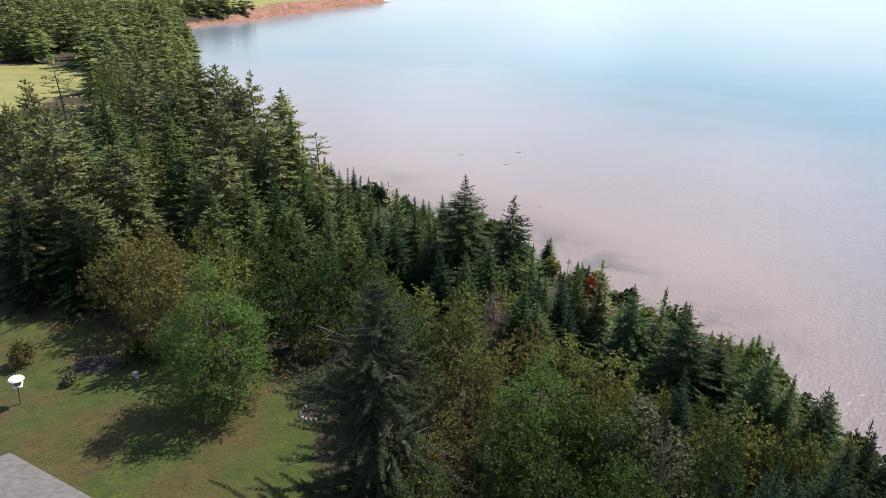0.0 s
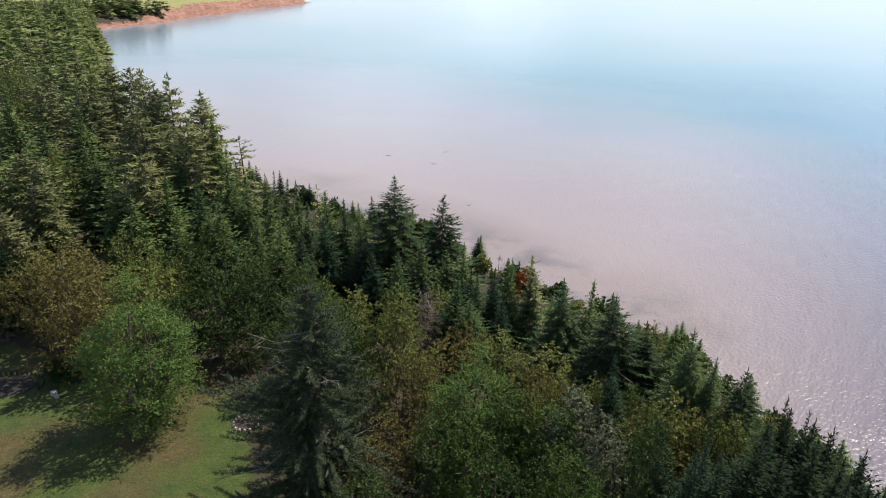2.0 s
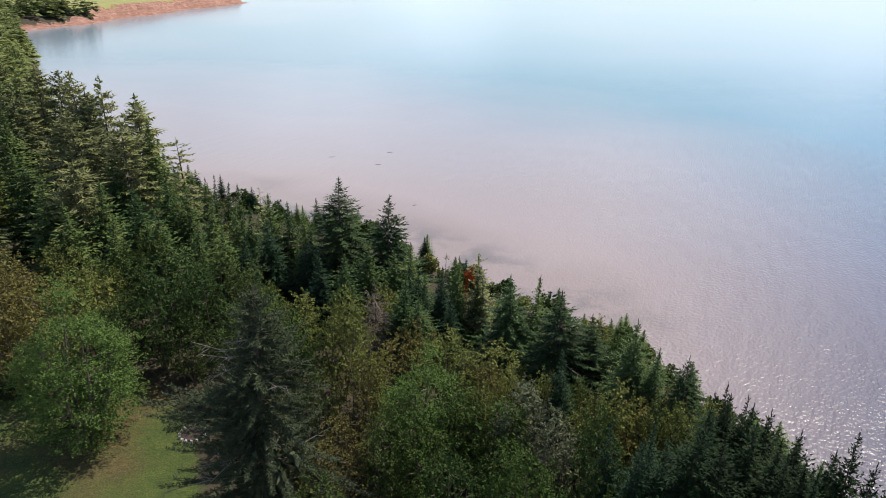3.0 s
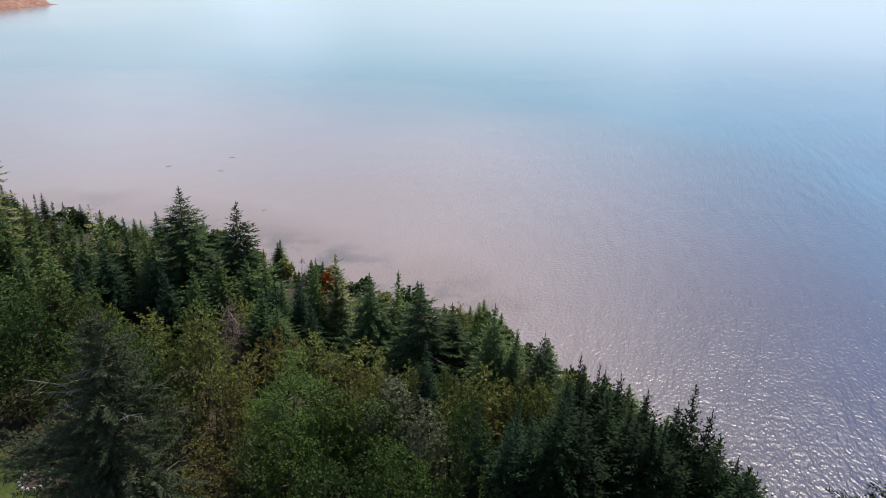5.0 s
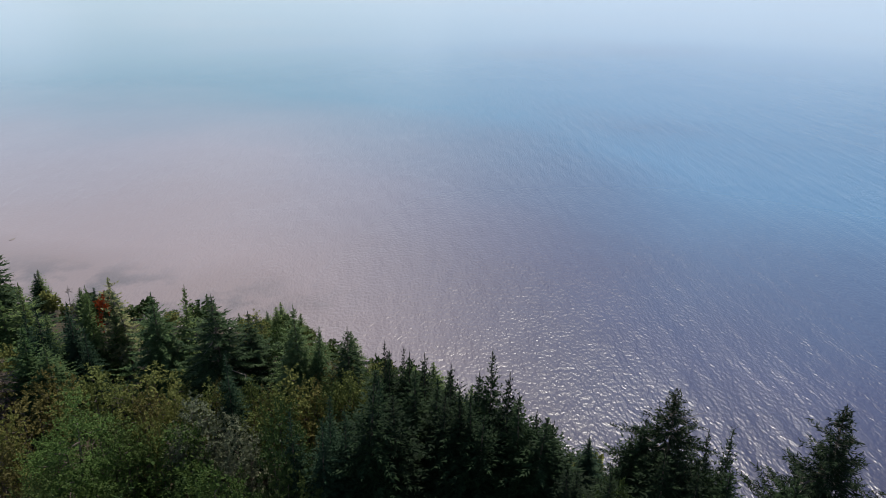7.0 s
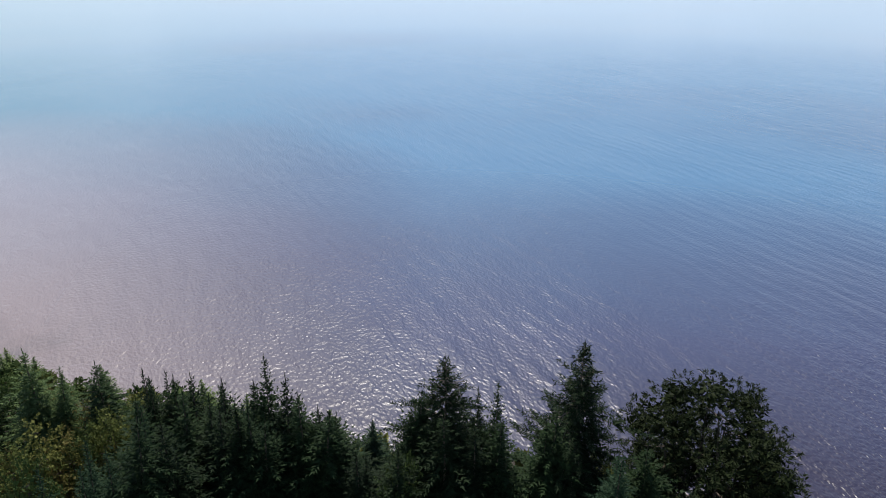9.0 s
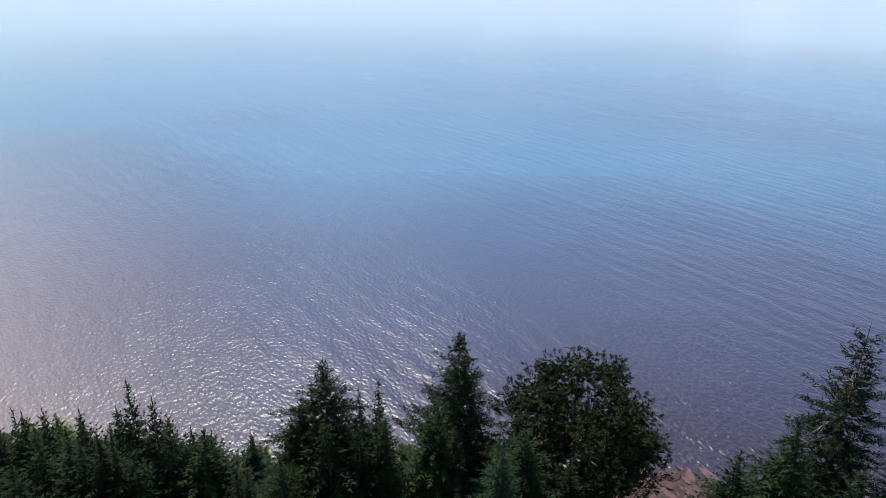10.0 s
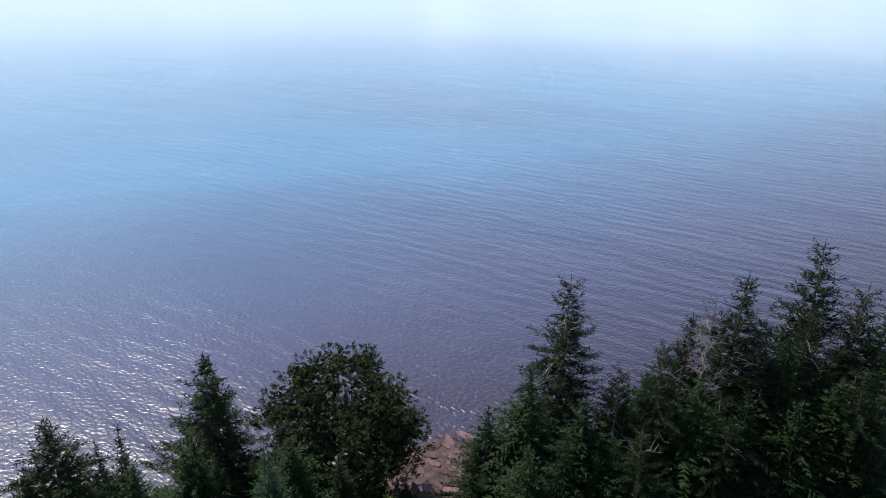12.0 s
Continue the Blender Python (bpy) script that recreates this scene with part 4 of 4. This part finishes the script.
while count < 215:
    y = bank_rng.uniform(-28, 60)
    x = bank_rng.uniform(-12, 30)
    s = float(side(np.array([x]), np.array([y]), LAND)[0])
    low = float(beach_width(np.array([x]), np.array([y]))[0]) - 0.2
    if not low < s < low + 3.2 or -9 < y < -1:
        continue
    if y > 8 and bank_rng.random() < 0.45:
        if s > low + 0.7:
            plant(bank_rng.choice(["spruce", "spruce", "blue_spruce"]), x, y, bank_rng.uniform(1.5, 2.7), bank_rng.uniform(0.8, 1.3))
    else:
        plant("bank_shrub", x, y, bank_rng.uniform(0.7, 1.5), bank_rng.uniform(0.7, 1.2))
    count += 1

# the tall wood on the left, up to the clearing and the cove
tall_rng = random.Random(31)
count = 0
for n in range(12000):
    if count >= 205:
        break
    a, d = radians(tall_rng.uniform(-37, -11.5)), math.sqrt(tall_rng.uniform(40 ** 2, 112 ** 2))
    x, y = d * math.sin(a), d * math.cos(a)
    one = np.array([x]), np.array([y])
    if a < radians(-26.8) and 86 < d < 128 or x < -15 and side(*one, LAWN)[0] > -6:
        continue
    if side(*one, LAND)[0] < 4.0 or side(*one, LAWN)[0] > -2.5 or side(*one, FIELD)[0] > -1.5:
        continue
    if min((x - p) ** 2 + (y - q) ** 2 for p, q in kept) < 2.75 ** 2 or (x + 30.5) ** 2 + (y - 66) ** 2 < 7.5 ** 2:
        continue
    kept.append((x, y))
    count += 1
    near_shore = min(1.0, float(side(*one, LAND)[0]) / 14)
    h = (5.0 + 4.2 * near_shore) * tall_rng.uniform(0.75, 1.08)
    if d < 62:
        h = min(h, 20 - d * 0.235 - 3.0 + tall_rng.uniform(-1, 0.5))
    elif a < radians(-26):
        h = min(h, 17 - 0.176 * d)
    if h < 1.6:
        continue
    kind = tall_rng.choice(["tall_spruce"] * 12 + ["olive_shrub", "autumn_shrub"])
    plant(kind, x, y, h if kind == "tall_spruce" else h * 0.75, tall_rng.uniform(2.2, 3.2))

# distant woods, one mass of small conifers
far_rng = random.Random(12)
woods = Leaves()
far_g = np.random.default_rng(12)


def far_tree(x, y, h, r):
    """A distant spruce: tiers of broad drooping branches round a hidden stem."""
    foot = np.array((x, y, ground_z(x, y)))
    for k in range(8):
        f = min(0.97, (k + far_rng.random()) / 8)
        n = 6
        w = np.arange(n) * math.tau / n + far_g.uniform(-0.5, 0.5, n)
        way = np.stack([np.cos(w), np.sin(w), -0.3 + 0.5 * f + far_g.uniform(-0.2, 0.2, n)], 1)
        ring = (r * (1 - f) ** 0.7 + 0.12) * far_g.uniform(0.6, 1.25, n)
        o = foot + UP * (h * (0.10 + 0.87 * f))
        woods.add(o, way, UP + ways(far_g, n) * 0.5, ring, 0.55 * ring + 0.1)
        turn = np.stack([-way[:, 1], way[:, 0], np.zeros(n)], 1)
        for sign in (-1, 1):
            woods.add(o + unit(way) * (ring * 0.4)[:, None], way + turn * sign * 0.8, UP + ways(far_g, n) * 0.6, ring * 0.55, 0.24 * ring + 0.06)
    woods.add(foot + UP * h * 0.9, UP[None], ways(far_g, 1), h * 0.13, 0.3)


count = 0
for n in range(30000):
    if count >= 560:
        break
    a, d = radians(far_rng.uniform(-42, -8)), 100 * (262 / 100) ** far_rng.random() ** 0.8
    x, y = d * math.sin(a), d * math.cos(a)
    one = np.array([x]), np.array([y])
    if a < radians(-26.8) and d < 119:
        continue
    if side(*one, LAND)[0] < 1.8 or side(*one, FIELD)[0] > -1 or side(*one, HEATH)[0] > -1:
        continue
    far_tree(x, y, far_rng.uniform(5.0, 10.0) * (0.75 if y > 205 else 1.0), far_rng.uniform(1.6, 2.7))
    count += 1
count = 0
while count < 80:
    x, y = far_rng.uniform(-112, -62), far_rng.uniform(206, 250)
    s = float(side(np.array([x]), np.array([y]), LAND)[0])
    if 1.2 < s < 26 and side(np.array([x]), np.array([y]), HEATH)[0] < 2.5:
        far_tree(x, y, far_rng.uniform(4.2, 7.0), far_rng.uniform(1.5, 2.3))
        count += 1
count = 0
while count < 150:
    y = far_rng.uniform(84, 214)
    x = far_rng.uniform(-100, -26)
    s = float(side(np.array([x]), np.array([y]), LAND)[0])
    if 0.6 < s < 6.0:
        far_tree(x, y, far_rng.uniform(3.5, 8.5) * (0.55 + 0.45 * min(1, s / 4)), far_rng.uniform(1.4, 2.4))
        count += 1
woods_ob = woods.done("distant_spruce_wood", M_FAR, None)
tagged(woods_ob, "dense dark spruce wood along the far shore", "wood", kind="stuff")




# ---- the yard ----
def plain(name, dark, light, scale, rough=0.9, bump=0.4, metal=0.0):
    m = Mat(name)
    m.link(m.ramp(m.noise(scale, 5.0), [(0.3, dark), (0.7, light)]), m.bsdf.inputs["Base Color"])
    m.bsdf.inputs["Roughness"].default_value = rough
    m.bsdf.inputs["Metallic"].default_value = metal
    m.bump(m.noise(scale * 5), bump, 0.01)
    return m.mat


M_ROOF = plain("grey_shingles", (0.095, 0.092, 0.098), (0.16, 0.155, 0.162), 5.0)
M_WALL = plain("white_siding", (0.62, 0.62, 0.60), (0.74, 0.74, 0.72), 3.0, 0.6)
M_WHITE = plain("white_paint", (0.70, 0.70, 0.68), (0.82, 0.82, 0.80), 6.0, 0.45, 0.1)
M_POST = plain("weathered_post", (0.12, 0.09, 0.06), (0.24, 0.19, 0.14), 14.0)
M_MULCH = plain("dark_mulch", (0.010, 0.009, 0.008), (0.030, 0.026, 0.022), 12.0)
M_EDGING = plain("dark_edging", (0.014, 0.013, 0.013), (0.035, 0.032, 0.030), 8.0, 0.7)
M_STONE = plain("grey_stone", (0.20, 0.19, 0.185), (0.38, 0.37, 0.35), 6.0)
M_SANDSTONE = plain("red_sandstone", (0.070, 0.038, 0.048), (0.165, 0.096, 0.114), 1.6, 0.97)
M_DARKSTONE = plain("dark_wet_sandstone", (0.030, 0.017, 0.019), (0.085, 0.048, 0.052), 2.0, 0.9)


def part(name, bm, material, parent, label=""):
    """Links a bmesh as one mesh under a thing."""
    me = bpy.data.meshes.new(name)
    bm.to_mesh(me)
    bm.free()
    me.materials.append(material)
    ob = new(name, me)
    ob.parent = parent
    if label:
        ob["label"] = label
    return ob


def box(size, centre, bevel=0.0):
    bm = bmesh.new()
    bmesh.ops.create_cube(bm, size=1.0, matrix=Matrix.Translation(centre) @ Matrix.Diagonal((*size, 1)))
    if bevel:
        bmesh.ops.bevel(bm, geom=bm.edges[:], offset=bevel, segments=2, affect="EDGES")
    return bm


def drum(r1, r2, depth, centre, sides=24, bevel=0.0):
    bm = bmesh.new()
    bmesh.ops.create_cone(bm, cap_ends=True, segments=sides, radius1=r1, radius2=r2, depth=depth, matrix=Matrix.Translation(centre))
    if bevel:
        bmesh.ops.bevel(bm, geom=[e for e in bm.edges if abs(e.verts[0].co.z - e.verts[1].co.z) < 1e-5], offset=bevel, segments=2, affect="EDGES")
    return bm


def house():
    """The house beside the lawn, of which only a roof corner shows: walls and a low gable roof with overhangs."""
    root = new("house")
    w, d, eave, rise = 7.0, 7.5, 2.75, 1.0
    bm = box((w - 0.8, d - 0.8, eave), (w / 2, -d / 2, eave / 2))
    part("wall", bm, M_WALL, root, "white clapboard walls")
    for sign in (-1, 1):
        bm = bmesh.new()
        y_low = 0.0 if sign > 0 else -d
        vs = [bm.verts.new(v) for v in ((0, y_low, eave), (w, y_low, eave), (w, -d / 2, eave + rise), (0, -d / 2, eave + rise))]
        f = bm.faces.new(vs)
        ext = bmesh.ops.extrude_face_region(bm, geom=[f])
        bmesh.ops.translate(bm, verts=[v for v in ext["geom"] if isinstance(v, bmesh.types.BMVert)], vec=(0, 0, 0.14))
        bmesh.ops.recalc_face_normals(bm, faces=bm.faces[:])
        part("roof", bm, M_ROOF, root, "grey shingled roof slope")
    root.matrix_basis = pose(-13.1, 17.0, ground_z(-13, 15), 0, 0, -28.5)
    return tagged(root, "low white house with grey shingled gable roof", "house")


house()


def bird_feeder(x, y):
    root = new("bird_feeder")
    part("post", drum(0.045, 0.04, 1.05, (0, 0, 0.52), 10), M_POST, root, "weathered wooden post")
    tray = box((0.42, 0.42, 0.035), (0, 0, 0), 0.008)
    bmesh.ops.transform(tray, matrix=pose(0.06, -0.04, 1.07, 12, -8, 20), verts=tray.verts[:])
    part("tray", tray, M_WHITE, root, "square white tray")
    part("seed_tube", drum(0.14, 0.15, 0.26, (0, 0, 1.21), 18), M_POST, root, "dark seed holder")
    part("roof", drum(0.36, 0.30, 0.07, (0, 0, 1.38), 32, 0.015), M_WHITE, root, "round white cover")
    root.matrix_basis = pose(x, y, ground_z(x, y) - 0.03, 0, 3, 0) @ Matrix.Diagonal((0.85, 0.85, 0.9, 1))
    return tagged(root, "white bird feeder with round cover on a post", "bird feeder")


bird_feeder(-17.1, 23.5)


def stone_mesh(name, seed, sx, sy, sz, material, parent, label=""):
    """A rounded or slabby stone of uneven outline."""
    rng = random.Random(seed)
    bm = bmesh.new()
    sides = rng.randint(5, 8)
    ring = []
    for k in range(sides):
        a = math.tau * (k + rng.uniform(-0.3, 0.3)) / sides
        q = rng.uniform(0.75, 1.1)
        ring.append((math.cos(a) * sx * q, math.sin(a) * sy * q))
    base = [bm.verts.new((px, py, -0.3 * sz)) for px, py in ring]
    mid = [bm.verts.new((px * 1.04, py * 1.04, sz * rng.uniform(0.55, 0.75))) for px, py in ring]
    top = [bm.verts.new((px * 0.86, py * 0.86, sz * rng.uniform(0.85, 1.1))) for px, py in ring]
    for lo, hi in ((base, mid), (mid, top)):
        for k in range(sides):
            bm.faces.new((lo[k], lo[(k + 1) % sides], hi[(k + 1) % sides], hi[k]))
    bm.faces.new(top)
    return part(name, bm, material, parent, label)


def fire_ring(x, y):
    root = new("fire_ring")
    z = ground_z(x, y)
    for k in range(16):
        a = k * math.tau / 16
        s = stone_mesh("stone", 300 + k, 0.075, 0.05, 0.12, M_STONE, root)
        s.matrix_basis = pose(0.50 * math.cos(a), 0.50 * math.sin(a), 0, 0, 0, math.degrees(a))
    ash = drum(0.43, 0.40, 0.06, (0, 0, 0.02), 20)
    part("ash_bed", ash, M_DARKSTONE, root, "dark ash bed")
    root.matrix_basis = pose(x, y, z, 0, 0, 0)
    return tagged(root, "ring of pale grey stones round a fire pit", "fire pit")


fire_ring(-5.1, 23.1)


def garden_bed(x, y):
    """A low oval bed of dark mulch with a picket edging along its back."""
    root = new("garden_bed")
    bm = bmesh.new()
    rings = [[bm.verts.new((k * 1.25 * math.cos(a), k * 0.85 * math.sin(a), 0.16 * (1 - k * k) + 0.02 * math.sin(5 * a) * k)) for a in (math.tau * i / 28 for i in range(28))] for k in (0.35, 0.7, 1.0)]
    for lo, hi in zip(rings, rings[1:]):
        for i in range(28):
            bm.faces.new((lo[i], hi[i], hi[(i + 1) % 28], lo[(i + 1) % 28]))
    bm.faces.new(rings[0])
    part("mulch", bm, M_MULCH, root, "dark bark mulch")
    for i in range(19):
        a = radians(-10 + 10 * i)
        slat = box((0.09, 0.025, 0.24), (0, 0, 0.10), 0.012)
        made = part("picket", slat, M_EDGING, root)
        made.matrix_basis = pose(1.28 * math.cos(a), 0.88 * math.sin(a), 0, 0, 0, math.degrees(a) + 90)
    root.matrix_basis = pose(x, y, ground_z(x, y) - 0.02, 0, 0, -12)
    return tagged(root, "dark mulched oval bed with low dark picket edging", "garden bed")


garden_bed(-15.3, 26.5)


def garden_shrub(kind, seed, x, y, h, r, material, label, leaves=1500, leaf=0.09):
    made = broadleaf(kind, seed, h, r, material, label, leaders=4, leaves=leaves, leaf=leaf, low=0.2, category="shrub", per=10, twig=0.16)
    made["group"] = "shrubs on the lawn"
    made.matrix_basis = pose(x, y, ground_z(x, y) - 0.03)
    return made


garden_shrub("garden_shrub", 401, -18.7, 26.4, 1.15, 0.65, M_BROWN, "small brownish clipped shrub standing on the lawn", 2200, 0.07)
garden_shrub("flower_clump", 402, -15.9, 25.0, 0.45, 0.38, M_WILLOW, "low pale flowering clump on the lawn", 600, 0.07)
garden_shrub("garden_shrub", 403, -13.6, 26.6, 0.9, 0.7, M_DARKLEAF, "low dark shrub in the shaded garden bed")
garden_shrub("garden_shrub", 404, -12.5, 26.9, 1.0, 0.75, M_DARKLEAF, "low dark shrub in the shaded garden bed")
garden_shrub("garden_shrub", 405, -13.0, 27.8, 1.1, 0.6, M_OLIVE, "leafy olive shrub behind the garden bed")
for k, (gx, gy, gs) in enumerate(((-13.3, 25.6, 0.16), (-13.1, 25.4, 0.11))):
    rock = stone_mesh("garden_stone", 420 + k, gs, gs * 0.8, gs * 1.3, M_STONE, None)
    rock.matrix_basis = pose(gx, gy, ground_z(gx, gy) - 0.02)
    tagged(rock, "pale grey stone in the garden bed", "stone", "garden stones")


# ---- the rocky beach ----
beach_rng = random.Random(21)
shapes = []
for k in range(10):
    s = stone_mesh("rock", 500 + k, 0.62, 0.34, 0.11, M_SANDSTONE if k % 2 else M_DARKSTONE, ground)
    shapes.append(s)
made = 0
for n in range(2000):
    if made >= 290:
        break
    x, y = beach_rng.uniform(17, 29), beach_rng.gauss(-4.0, 2.6)
    s = float(side(np.array([x]), np.array([y]), LAND)[0])
    if s < -0.6 or s > 5.2 or (y > 0 and beach_rng.random() < 0.6):
        continue
    size = beach_rng.choice((0.25, 0.35, 0.45, 0.6, 0.8)) * beach_rng.uniform(0.7, 1.2)
    rock = shapes[made] if made < 10 else shapes[made % 10].copy()
    if made >= 10:
        scene.collection.objects.link(rock)
    rock.matrix_basis = pose(x, y, max(ground_z(x, y), -0.08) - 0.01, beach_rng.uniform(-14, 14), beach_rng.uniform(-14, 14), beach_rng.gauss(20, 25)) @ Matrix.Diagonal((size, size * 0.75, size * 1.1, 1))
    made += 1

# drifting weed on the shallows
M_WEED = plain("dark_seaweed", (0.13, 0.11, 0.10), (0.24, 0.20, 0.18), 8.0, 0.5)
for k, (wx, wy) in enumerate(((6.5, 71.2), (8.3, 76.1), (1.8, 74.7), (8.5, 57.7))):
    weed = stone_mesh("seaweed_clump", 600 + k, 0.30, 0.11, 0.03, M_WEED, None)
    weed.matrix_basis = pose(wx, wy, 0.0, 0, 0, 15 * k - 10)
    tagged(weed, "small dark seaweed clump afloat on shallow water", "seaweed", "drifting weed")
